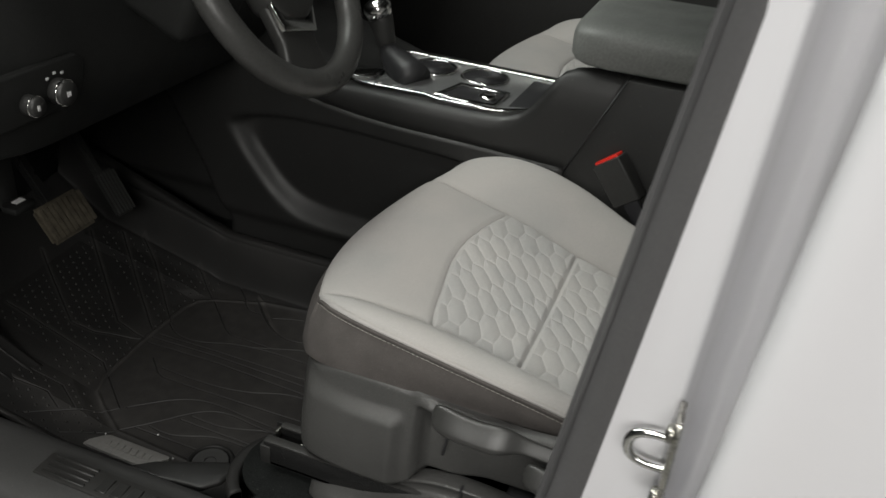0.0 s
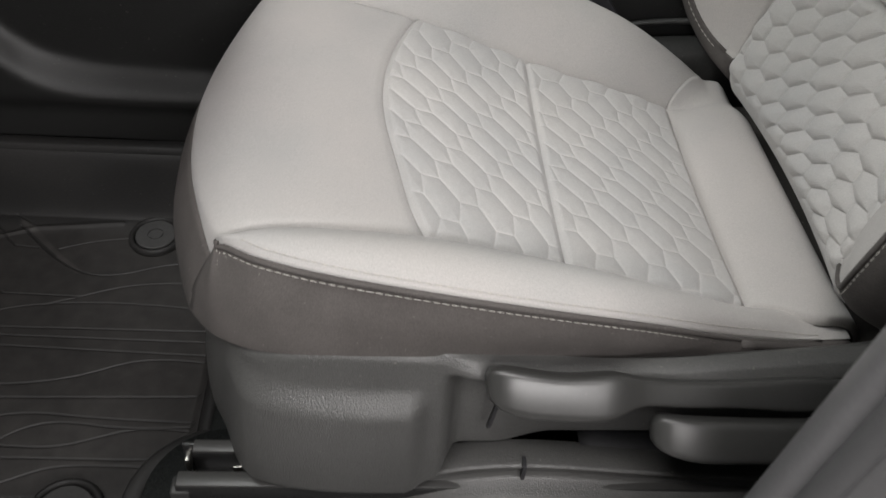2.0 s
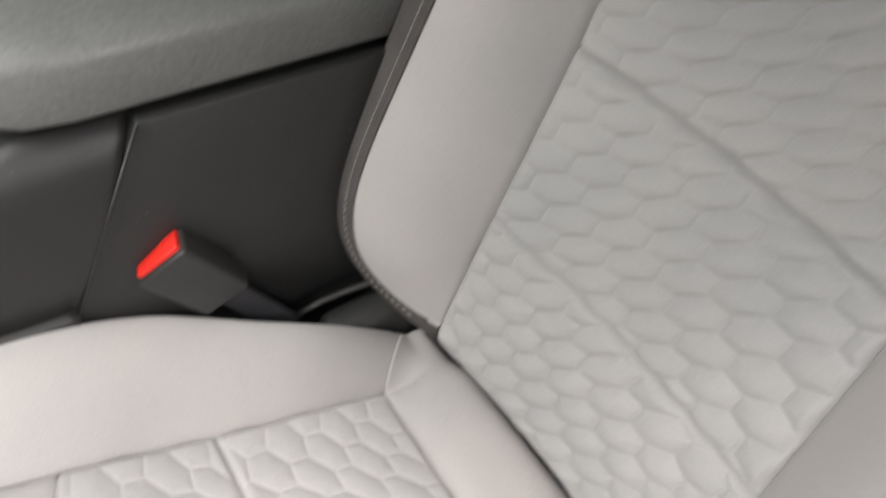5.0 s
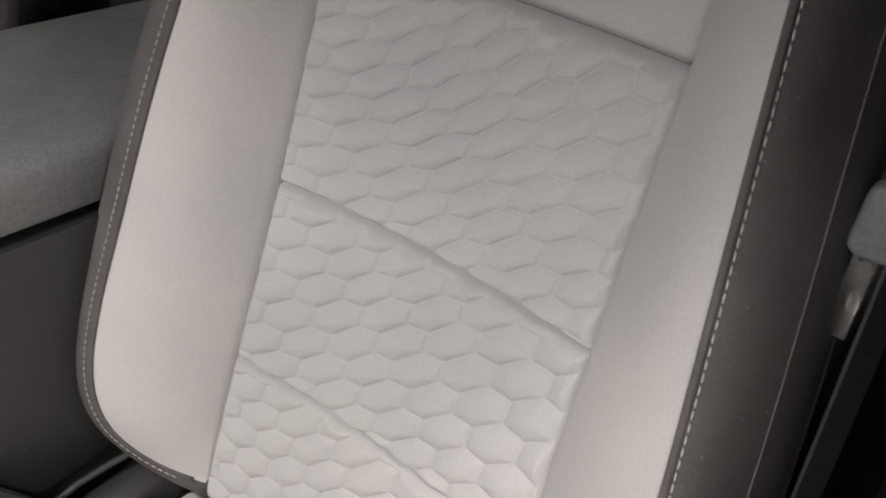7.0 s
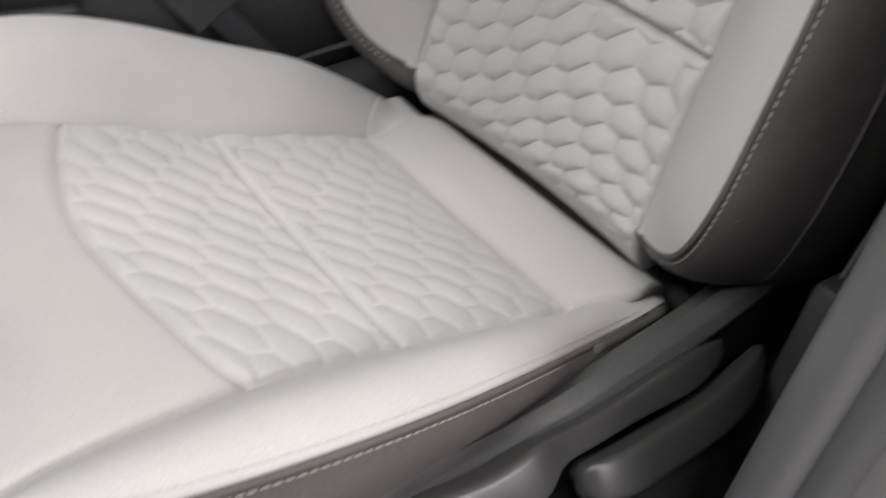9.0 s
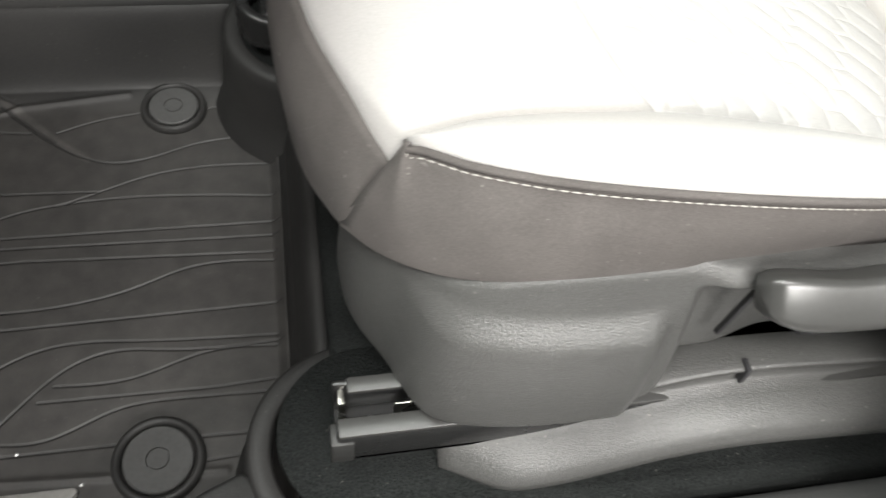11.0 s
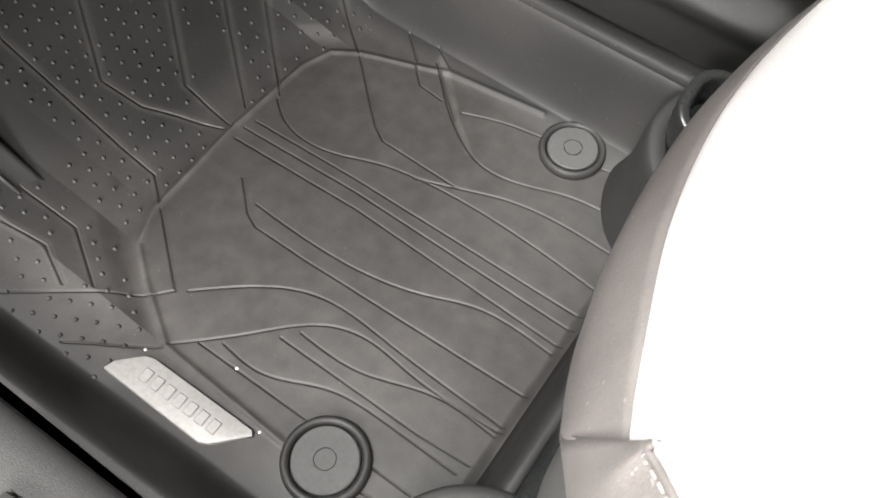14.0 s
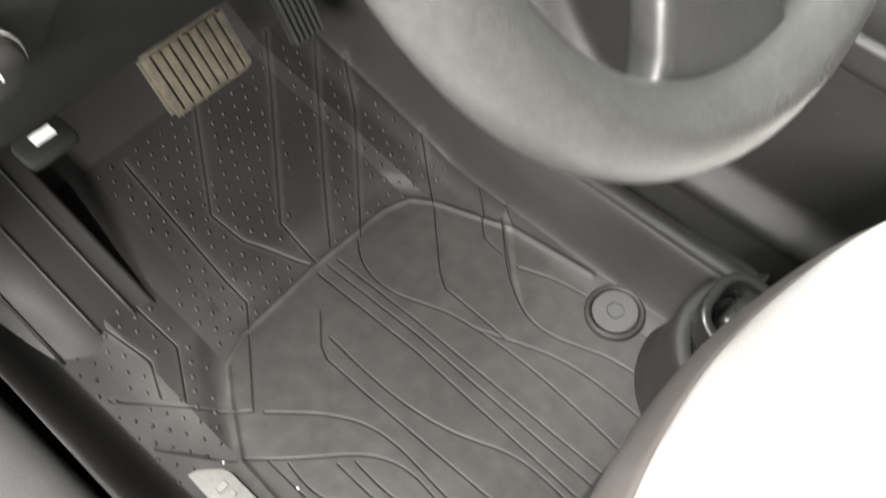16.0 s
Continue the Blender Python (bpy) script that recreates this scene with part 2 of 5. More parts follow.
def tube(name, points, radius, mat, parent=None, label="", segs=12, loop=False, flat=1.0):
    p = np.array(points, float)
    n = len(p)
    d = np.roll(p, -1, 0) - np.roll(p, 1, 0) if loop else np.gradient(p, axis=0)
    d /= np.linalg.norm(d, axis=1)[:, None]
    ref = np.array([0, 0, 1.0]) if abs(d[:, 2]).max() < 0.9 else np.array([0.3, 1.0, 0.2])
    a = np.cross(d, ref)
    a /= np.linalg.norm(a, axis=1)[:, None]
    b = np.cross(a, d)
    t = np.linspace(0, 2 * math.pi, segs, endpoint=False)
    r = np.broadcast_to(radius, (n,))
    rings = p[:, None] + r[:, None, None] * (np.cos(t)[None, :, None] * a[:, None] + flat * np.sin(t)[None, :, None] * b[:, None])
    if loop:
        rings = np.concatenate([rings, rings[:1]])
    return loft(name, rings, mat, parent, label, caps=not loop)


def rbox(name, lo, hi, mat, parent=None, label="", bevel=0.004, segs=2, turn=None, pivot=None):
    """A box with rounded edges between two corners."""
    bm = bmesh.new()
    bmesh.ops.create_cube(bm, size=1)
    size = Vector(hi) - Vector(lo)
    for v in bm.verts:
        v.co = Vector((v.co.x * size.x, v.co.y * size.y, v.co.z * size.z)) + (Vector(hi) + Vector(lo)) / 2
    if bevel:
        bmesh.ops.bevel(bm, geom=bm.edges[:], offset=min(bevel, 0.49 * min(size)), segments=segs, profile=0.5, affect="EDGES")
    if turn is not None:
        o = Vector(pivot) if pivot is not None else (Vector(hi) + Vector(lo)) / 2
        bm.transform(Matrix.Translation(o) @ Euler([radians(a) for a in turn]).to_matrix().to_4x4() @ Matrix.Translation(-o))
    return part(name, bm, mat, parent, label, smooth=bevel > 0)


def prism(name, outline, axis, lo, hi, mat, parent=None, label="", bevel=0.003, segs=2, smooth=True):
    """A flat outline (two coordinates a point) drawn out along one axis, edges rounded."""
    bm = bmesh.new()
    k = "xyz".index(axis)
    o = [i for i in range(3) if i != k]
    loops = []
    for h in (lo, hi):
        vs = []
        for a, b in outline:
            c = [0, 0, 0]
            c[k], c[o[0]], c[o[1]] = h, a, b
            vs.append(bm.verts.new(c))
        loops.append(vs)
    n = len(outline)
    bm.faces.new(loops[0])
    bm.faces.new(loops[1][::-1])
    for i in range(n):
        bm.faces.new((loops[0][i], loops[1][i], loops[1][(i + 1) % n], loops[0][(i + 1) % n]))
    bmesh.ops.recalc_face_normals(bm, faces=bm.faces)
    if bevel:
        bmesh.ops.bevel(bm, geom=bm.edges[:], offset=bevel, segments=segs, profile=0.5, affect="EDGES", clamp_overlap=True)
    return part(name, bm, mat, parent, label, smooth)


def lathe(name, profile, centre, mat, parent=None, label="", segs=40, smooth=True):
    """A profile of (radius, height) turned round the upright through centre."""
    t = np.linspace(0, 2 * math.pi, segs, endpoint=False)
    rings = [[(centre[0] + r * math.cos(a), centre[1] + r * math.sin(a), centre[2] + z) for a in t] for r, z in profile]
    return loft(name, rings, mat, parent, label, smooth=smooth)


def stitches(name, points, mat, parent, length=0.0046, gap=0.0018, radius=0.0005):
    """A row of short threads along a line, one mesh."""
    p = np.array(points)
    s = np.concatenate([[0], np.cumsum(np.linalg.norm(np.diff(p, axis=0), axis=1))])
    verts, faces = [], []
    at = 0.0
    while at + length < s[-1]:
        e = [np.array([np.interp(at + q, s, p[:, k]) for k in range(3)]) for q in (0, length / 2, length)]
        d = (e[2] - e[0]) / np.linalg.norm(e[2] - e[0])
        a = np.cross(d, (0.2, 0.5, 1.0))
        a /= np.linalg.norm(a)
        b = np.cross(a, d)
        base = len(verts)
        for q, r in zip(e, (0.5, 1.0, 0.5)):
            for k in range(5):
                w = k * 2 * math.pi / 5
                verts.append(q + radius * r * (math.cos(w) * a + math.sin(w) * b))
        for i in range(2):
            for k in range(5):
                n = (k + 1) % 5
                faces.append((base + i * 5 + k, base + i * 5 + n, base + (i + 1) * 5 + n, base + (i + 1) * 5 + k))
        at += length + gap
    return mesh(name, verts, faces, mat, parent)


# bent quilting lattices: centre (across, along), then the cell numbers a and b as cubics of the place
LATTICE = {
    "front": ((0.0, -0.065), (1.707, -1.994, -0.132, -0.544, -3.687, -0.02, -0.181, -0.081, -0.086, 0.236), (0.743, 4.314, 0.068, 0.392, 2.6, -0.191, 0.09, -0.055, 0.043, -0.4)),
    "rear": ((0.0, 0.075), (-3.461, -2.219, -0.157, 0.251, -3.798, -0.1, -0.283, -0.057, 0.013, 0.278), (4.093, 4.346, 0.143, -0.136, 2.506, -0.036, 0.253, -0.083, 0.02, -0.486)),
    "lower": ((0.0, 0.34), (-0.224, 2.132, -0.248, -0.247, -1.59, -0.072, 0.562, -0.016, 0.305, -0.273), (4.985, -4.477, 0.349, 0.051, -2.399, 0.354, -0.699, -0.06, -0.347, 0.514)),
    "middle": ((0.0, 0.49), (-0.368, 2.214, 0.077, 0.176, -1.425, 0.161, 0.133, 0.095, -0.123, -0.076), (4.405, -4.647, -0.067, -0.361, -2.494, -0.192, -0.085, -0.002, 0.234, 0.293)),
    "upper": ((0.0, 0.64), (1.234, 2.428, 0.045, 0.065, -1.057, 0.083, -0.1, 0.052, -0.01, -0.175), (-1.284, -5.371, 0.053, 0.269, -2.899, -0.253, -0.202, 0.2, -0.085, 0.379)),
}


def quilt(across, along, lattice, tall=0.0036, sag=0.0, lines=False):
    """Height of a six-sided quilting on a bent lattice; sag lets the padding hang; lines gives the cell borders alone.
    """
    (c0, c1), ca, cb = LATTICE[lattice]
    p, q = (across - c0) / 0.1, (along - c1) / 0.1
    terms = [p ** i * q ** j for i in range(4) for j in range(4 - i)]
    a, b = sum(k * t for k, t in zip(ca, terms)), sum(k * t for k, t in zip(cb, terms))
    u, v = a + 0.5 * b, 0.8660254 * b
    row = np.floor(b)
    near, low = [], []
    for dr in (-1, 0, 1, 2):
        rr = row + dr
        c = np.round(u - 0.5 * rr)
        for dc in (-1, 0, 1):
            du, dv = u - c - dc - 0.5 * rr, v - rr * 0.8660254
            near.append(np.hypot(du, dv))
            low.append(-dv)
    near, low = np.stack(near), np.stack(low)
    own = np.take_along_axis(low, near.argmin(0)[None], 0)[0]
    near = np.sort(near, 0)
    d = np.clip(near[1] - near[0], 0, 1)
    if lines:
        return np.exp(-(d / 0.045) ** 2)
    return tall * (0.78 * (1 - (1 - d) ** 2.0) + 0.22 * (1 - np.exp(-d / 0.05))) * (1 - sag * own)

# ---- the hall and the car's shell, mostly out of view and closing the place ----
tagged(rbox("ground", (-6, -6, -0.50), (7, 6, -0.46), CONCRETE, bevel=0), "polished grey concrete hall floor", "floor", kind="structure")
tagged(rbox("wall_north", (-6, 6.0, -0.46), (7, 6.1, 3.6), WALLS, bevel=0), "plain pale painted hall wall", "wall", kind="structure")
tagged(rbox("wall_south", (-6, -6.1, -0.46), (7, -6.0, 3.6), WALLS, bevel=0), "plain pale painted hall wall", "wall", kind="structure")
tagged(rbox("car_floor", (-1.15, -0.42, -0.09), (1.6, 1.35, -0.034), CARPET, bevel=0.004), "black carpeted floor pan of the car", "floor", kind="structure")
# Out of view; its front edge sets how much lamp light comes in.
tagged(rbox("car_roof", (-0.25, -0.40, 1.06), (1.9, 1.40, 1.10), SMOOTH, bevel=0.01), "dark roof lining over the cabin", "roof", kind="structure")
tagged(rbox("firewall", (-1.22, -0.40, -0.05), (-1.16, 1.35, 0.75), CARPET, bevel=0.004), "black insulated front bulkhead of the cabin", "wall", kind="structure")
tagged(rbox("wall_far_side", (-1.15, 1.30, -0.05), (1.9, 1.36, 0.62), SMOOTH, bevel=0.01), "dark inner panel of the far doors", "wall", kind="structure")
tagged(rbox("wall_back", (1.55, -0.40, -0.05), (1.62, 1.35, 0.7), SMOOTH, bevel=0.01), "dark panel behind the rear seats", "wall", kind="structure")
# Out of view; drawn out to keep side light off the toe board.
tagged(rbox("kick_panel", (-1.16, -0.42, -0.02), (-0.80, -0.325, 0.80), SMOOTH, bevel=0.01), "dark plastic kick panel beside the footrest", "wall", kind="structure")

# Unseen door and pillar, added to block light from the front side.
front_door = prism("front_door", [(-0.87, -0.44), (-1.30, -1.42), (-1.36, -1.40), (-0.93, -0.42)], "z", -0.22, 0.62, SMOOTH, bevel=0.02, segs=3)
tagged(front_door, "unseen open front door with a dark inner panel, shading the footwell", "car door", kind="structure")
tagged(prism("front_pillar", [(-0.99, -0.44), (-0.86, -0.44), (-0.86, -0.33), (-0.99, -0.33)], "z", -0.05, 1.06, SMOOTH, bevel=0.01), "dark front door pillar", "pillar", kind="structure")

# ---- floor mat ----


def seg_distance(X, Y, line):
    d = np.full(X.shape, 9.0)
    for (x0, y0), (x1, y1) in zip(line[:-1], line[1:]):
        dx, dy = x1 - x0, y1 - y0
        u = np.clip(((X - x0) * dx + (Y - y0) * dy) / (dx * dx + dy * dy), 0, 1)
        d = np.minimum(d, np.hypot(X - x0 - u * dx, Y - y0 - u * dy))
    return d


def rounded(line, n=40):
    return [tuple(p) for p in through_points(line, n)]


def smooth01(t):
    t = np.clip(t, 0, 1)
    return t * t * (3 - 2 * t)


RIDGE = [(-0.36, -0.203), (-0.574, -0.193), (-0.632, -0.158), (-0.659, -0.138), (-0.673, -0.104), (-0.677, 0.005), (-0.672, 0.098), (-0.661, 0.128), (-0.637, 0.144), (-0.55, 0.175), (-0.45, 0.185)]
GROOVES = []


def groove(*line, smooth=False):
    GROOVES.append(rounded(line) if smooth else list(line))


groove((-0.664, 0.021), (-0.551, 0.025), (-0.309, 0.026))
groove((-0.668, 0.009), (-0.542, 0.014), (-0.311, 0.011))
groove((-0.667, -0.005), (-0.530, 0.000), (-0.312, -0.007))
groove((-0.666, 0.053), (-0.645, 0.038), (-0.588, 0.034), (-0.544, 0.050), (-0.507, 0.058), (-0.312, 0.055), smooth=True)
groove((-0.507, 0.057), (-0.469, 0.071), (-0.432, 0.085), (-0.311, 0.093), smooth=True)
groove((-0.635, 0.141), (-0.572, 0.083), (-0.555, 0.073), (-0.469, 0.071))
groove((-0.560, 0.171), (-0.495, 0.116), (-0.469, 0.105), (-0.423, 0.109), (-0.386, 0.122), (-0.336, 0.128), smooth=True)
groove((-0.584, 0.164), (-0.566, 0.147), (-0.538, 0.144))
groove((-0.568, 0.178), (-0.514, 0.131))
groove((-0.514, 0.143), (-0.475, 0.157), (-0.438, 0.164), smooth=True)
groove((-0.633, -0.034), (-0.604, -0.060), (-0.590, -0.066), (-0.536, -0.066), (-0.372, -0.061), (-0.312, -0.059))
groove((-0.604, -0.048), (-0.484, -0.046), (-0.429, -0.032), (-0.396, -0.019), (-0.316, -0.016), smooth=True)
groove((-0.669, -0.101), (-0.603, -0.152), (-0.613, -0.163))
groove((-0.594, -0.146), (-0.550, -0.109), (-0.513, -0.089), (-0.477, -0.083), (-0.435, -0.085), (-0.314, -0.090), smooth=True)
groove((-0.574, -0.190), (-0.527, -0.145), (-0.475, -0.100), (-0.448, -0.093), (-0.404, -0.096), (-0.312, -0.095), smooth=True)
groove((-0.555, -0.175), (-0.439, -0.174), (-0.335, -0.174))
groove((-0.538, -0.164), (-0.496, -0.165), (-0.445, -0.145), (-0.397, -0.140), (-0.325, -0.141), smooth=True)
groove((-0.504, -0.133), (-0.366, -0.133), (-0.320, -0.130))
groove((-0.493, -0.120), (-0.431, -0.118), (-0.377, -0.101), (-0.316, -0.100), smooth=True)
groove((-0.376, 0.166), (-0.345, 0.172))
groove((-0.380, -0.194), (-0.325, -0.190))
TOE_GROOVES = [[(-0.679, 0.003), (-0.737, 0.007), (-0.92, 0.160)], [(-0.667, 0.058), (-0.777, 0.162), (-0.83, 0.20)], [(-0.683, 0.027), (-0.751, 0.085), (-0.87, 0.190)], [(-0.638, 0.143), (-0.704, 0.195)],
               [(-0.684, -0.004), (-0.750, -0.036), (-0.793, -0.040), (-0.94, 0.060)], [(-0.674, -0.097), (-0.697, -0.079), (-0.727, -0.079), (-0.90, -0.066)],
               [(-0.670, -0.205), (-0.704, -0.189), (-0.822, -0.210)], [(-0.651, -0.191), (-0.703, -0.161), (-0.875, -0.168)]]
for line in TOE_GROOVES + [[(-0.582, 0.166), (-0.610, 0.190)], [(-0.552, 0.179), (-0.575, 0.192)], [(-0.614, -0.165), (-0.700, -0.240)], [(-0.576, -0.195), (-0.637, -0.240)]]:
    GROOVES.append(line)


RIDGE_Y, RIDGE_X = (-0.193, -0.158, -0.138, -0.104, 0.005, 0.098, 0.128, 0.144), (-0.574, -0.632, -0.659, -0.673, -0.677, -0.672, -0.661, -0.637)


def mat_height(X, Y):
    foot = 0.190 + 0.03 * np.clip(-0.62 - X, 0, 0.3)
    z = 0.078 * smooth01((Y - foot) / 0.034) + 0.006 * smooth01((Y - 0.165) / 0.03)
    z += 0.062 * smooth01((-0.241 + 0.03 * np.minimum(X + 0.48, 0) - Y) / 0.042) * smooth01((-0.355 - X) / 0.05)
    edge = np.interp(Y, RIDGE_Y, RIDGE_X)
    d = seg_distance(X, Y, RIDGE)
    z += 0.22 * np.maximum(edge - X, 0) * smooth01((edge - X) / 0.05) + 0.55 * np.maximum(-0.92 - X, 0)
    return z + 0.0020 * np.exp(-(d / 0.0030) ** 2)


# the footwell slopes a little towards the door
SLOPE = pose(-0.0057, -0.0037, -0.0052, 2.59, -0.23, -0.9)
floor_mat = thing("floor_mat", "dusty black rubber floor mat with grooves and raised edges", "floor mat")
floor_mat.matrix_world = SLOPE


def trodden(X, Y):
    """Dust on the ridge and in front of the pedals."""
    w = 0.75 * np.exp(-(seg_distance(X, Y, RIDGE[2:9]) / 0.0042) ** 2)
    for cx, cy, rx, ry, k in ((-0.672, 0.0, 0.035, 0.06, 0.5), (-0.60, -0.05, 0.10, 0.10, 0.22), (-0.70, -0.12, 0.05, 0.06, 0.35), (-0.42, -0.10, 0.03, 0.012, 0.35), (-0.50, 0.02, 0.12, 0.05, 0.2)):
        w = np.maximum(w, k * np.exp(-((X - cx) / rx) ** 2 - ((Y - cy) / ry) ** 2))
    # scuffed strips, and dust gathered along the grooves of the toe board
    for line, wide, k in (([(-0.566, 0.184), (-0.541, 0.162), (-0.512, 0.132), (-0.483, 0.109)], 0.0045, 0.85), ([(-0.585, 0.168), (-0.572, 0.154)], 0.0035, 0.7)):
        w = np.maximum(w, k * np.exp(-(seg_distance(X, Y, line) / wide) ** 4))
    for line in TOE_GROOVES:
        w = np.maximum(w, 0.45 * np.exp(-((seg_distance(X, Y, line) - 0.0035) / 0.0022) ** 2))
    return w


xs = np.concatenate([np.linspace(-1.02, -0.70, 190), np.linspace(-0.70, -0.306, 690)[1:]])
gx, gy = np.meshgrid(xs, np.linspace(-0.290, 0.250, 800), indexing="ij")
gz = mat_height(gx, gy)
inside = np.full(gx.shape, 9.0)
for line in GROOVES:
    d = seg_distance(gx, gy, line)
    inside = np.minimum(inside, d)
    gz -= 0.0015 * np.exp(-(d / 0.00085) ** 2)
gz += 0.008 * smooth01((gx + 0.318) / 0.012)
# Pale tread colour; its fade at the toe stands in for falling light.
pale_tread = 0.40 * smooth01((gx + 0.74) / 0.10) * smooth01((0.19 - gy) / 0.03) * smooth01((gy + 0.245) / 0.03)
# Grooves keep the darker base colour, painting their shade beside the real dust.
wear_tone(patch("tread", np.stack([gx, gy, gz], -1), RUBBER, floor_mat), np.maximum(trodden(gx, gy), pale_tread) * (1 - np.exp(-(inside / 0.0015) ** 2)))

# studs of the toe board
verts, faces = [], []
rng = random.Random(3)
for i in range(23):
    for j in range(28):
        x, y = -0.600 - i * 0.0138 + rng.uniform(-0.0006, 0.0006), -0.245 + j * 0.0165 + (i % 2) * 0.00825
        edge_x = float(np.interp(y, RIDGE_Y, RIDGE_X))
        if y > 0.185 or x > edge_x - 0.006 or rng.random() < 0.05 or (-0.150 < y < -0.135):
            continue
        if (0.012 < y - 0.62 * (-0.70 - x) < 0.030) or (-0.135 < y < -0.10 and x < -0.76):
            continue
        if min(float(seg_distance(np.array([x]), np.array([y]), g)[0]) for g in TOE_GROOVES) < 0.006:
            continue
        z = float(mat_height(np.array([x]), np.array([y]))[0])
        b = len(verts)
        for k in range(6):
            a = k * math.pi / 3
            verts.append((x + 0.0023 * math.cos(a), y + 0.0023 * math.sin(a), z - 0.0003))
        for k in range(6):
            a = k * math.pi / 3
            verts.append((x + 0.0013 * math.cos(a), y + 0.0013 * math.sin(a), z + 0.0020))
        faces += [(b + k, b + (k + 1) % 6, b + 6 + (k + 1) % 6, b + 6 + k) for k in range(6)] + [tuple(range(b + 6, b + 12))]
wear_tone(tagged(mesh("studs", verts, faces, RUBBER, floor_mat), kind="stuff"), np.array([0.0 if k % 12 < 6 else 0.45 for k in range(len(verts))]))


def anchor(x, y, s):
    a = mesh("anchor_ring", *ring_mesh(x, y, 0.003, 0.0315 * s, 0.0245 * s, 0.006), RUBBER, floor_mat)
    lathe("anchor_cap", [(0.0235 * s, 0.000), (0.0235 * s, 0.006), (0.0225 * s, 0.0070), (0.0092, 0.0071), (0.0089, 0.0052), (0.0081, 0.0052), (0.0078, 0.0070), (0.001, 0.0070)], (x, y, 0.001), CAP, a, "round grey mat anchor cap", segs=64, smooth=False)


def ring_mesh(x, y, z, r_out, r_in, h):
    mid, half = (r_out + r_in) / 2, (r_out - r_in) / 2
    verts, faces, n, m = [], [], 44, 10
    for i in range(n):
        a = 2 * math.pi * i / n
        for k in range(m):
            b = 2 * math.pi * k / m
            r = mid + half * math.cos(b)
            verts.append((x + r * math.cos(a), y + r * math.sin(a), z + h * math.sin(b)))
    for i in range(n):
        for k in range(m):
            faces.append((i * m + k, ((i + 1) % n) * m + k, ((i + 1) % n) * m + (k + 1) % m, i * m + (k + 1) % m))
    return verts, faces


anchor(-0.410, -0.191, 1.12)
anchor(-0.406, 0.166, 1.0)

# silver badge plate with plain bars
badge = prism("badge_plate", [(-0.600, -0.236), (-0.597, -0.226), (-0.580, -0.209), (-0.572, -0.206), (-0.470, -0.205), (-0.467, -0.209), (-0.490, -0.233), (-0.498, -0.237)], "z", -0.002, 0.0055, BADGE, floor_mat, "matt silver badge plate with raised bars", bevel=0.002)
for k in range(7):
    x = -0.571 + k * 0.0118
    rbox("badge_bar", (x, -0.2265, 0.0045), (x + 0.0085, -0.2150, 0.0068), BADGE, badge, bevel=0.0008, segs=1)

# rear wall of the mat, with two round wells about the seat's mountings
ys = np.linspace(-0.165, 0.110, 40)
prof = [(-0.309, 0.006), (-0.303, 0.012), (-0.298, 0.040), (-0.290, 0.072), (-0.286, 0.080), (-0.279, 0.082), (-0.276, 0.078), (-0.276, 0.060)]
patch("rear_wall", np.array([[(x, y, z) for y in ys] for x, z in prof]), RUBBER, floor_mat, down=(0.004, 0, -0.004))


def well(cx, cy, r, a0, a1, top, flare):
    a = np.radians(np.linspace(a0, a1, 40))
    prof = [(r + flare, 0.001), (r + flare * 0.6, 0.008), (r + flare * 0.2, 0.5 * top), (r, 0.88 * top), (r - 0.002, top), (r - 0.005, top + 0.0025), (r - 0.016, top + 0.0025), (r - 0.018, top + 0.0005), (r - 0.0185, top - 0.015)]
    return patch("mounting_well", np.array([[(cx + q * math.cos(t), cy + q * math.sin(t), z) for t in a] for q, z in prof]), RUBBER, floor_mat, down=(0, 0, -0.004))


well(-0.262, -0.222, 0.078, 85, 232, 0.082, 0.014)
well(-0.272, 0.176, 0.078, 125, 262, 0.095, 0.016)

# ---- carpet and seat mountings ----
carpet = tagged(rbox("cross_member", (-0.284, -0.292, -0.036), (0.55, 0.235, 0.084), CARPET, bevel=0.012, segs=3), "black carpet over the cross member under the seat", "carpet", kind="structure")
lathe("mounting_pad", [(0.064, 0.0), (0.063, 0.004), (0.001, 0.006)], (-0.262, -0.222, 0.080), CARPET, carpet)
lathe("mounting_pad", [(0.064, 0.0), (0.063, 0.004), (0.001, 0.006)], (-0.272, 0.176, 0.092), CARPET, carpet)


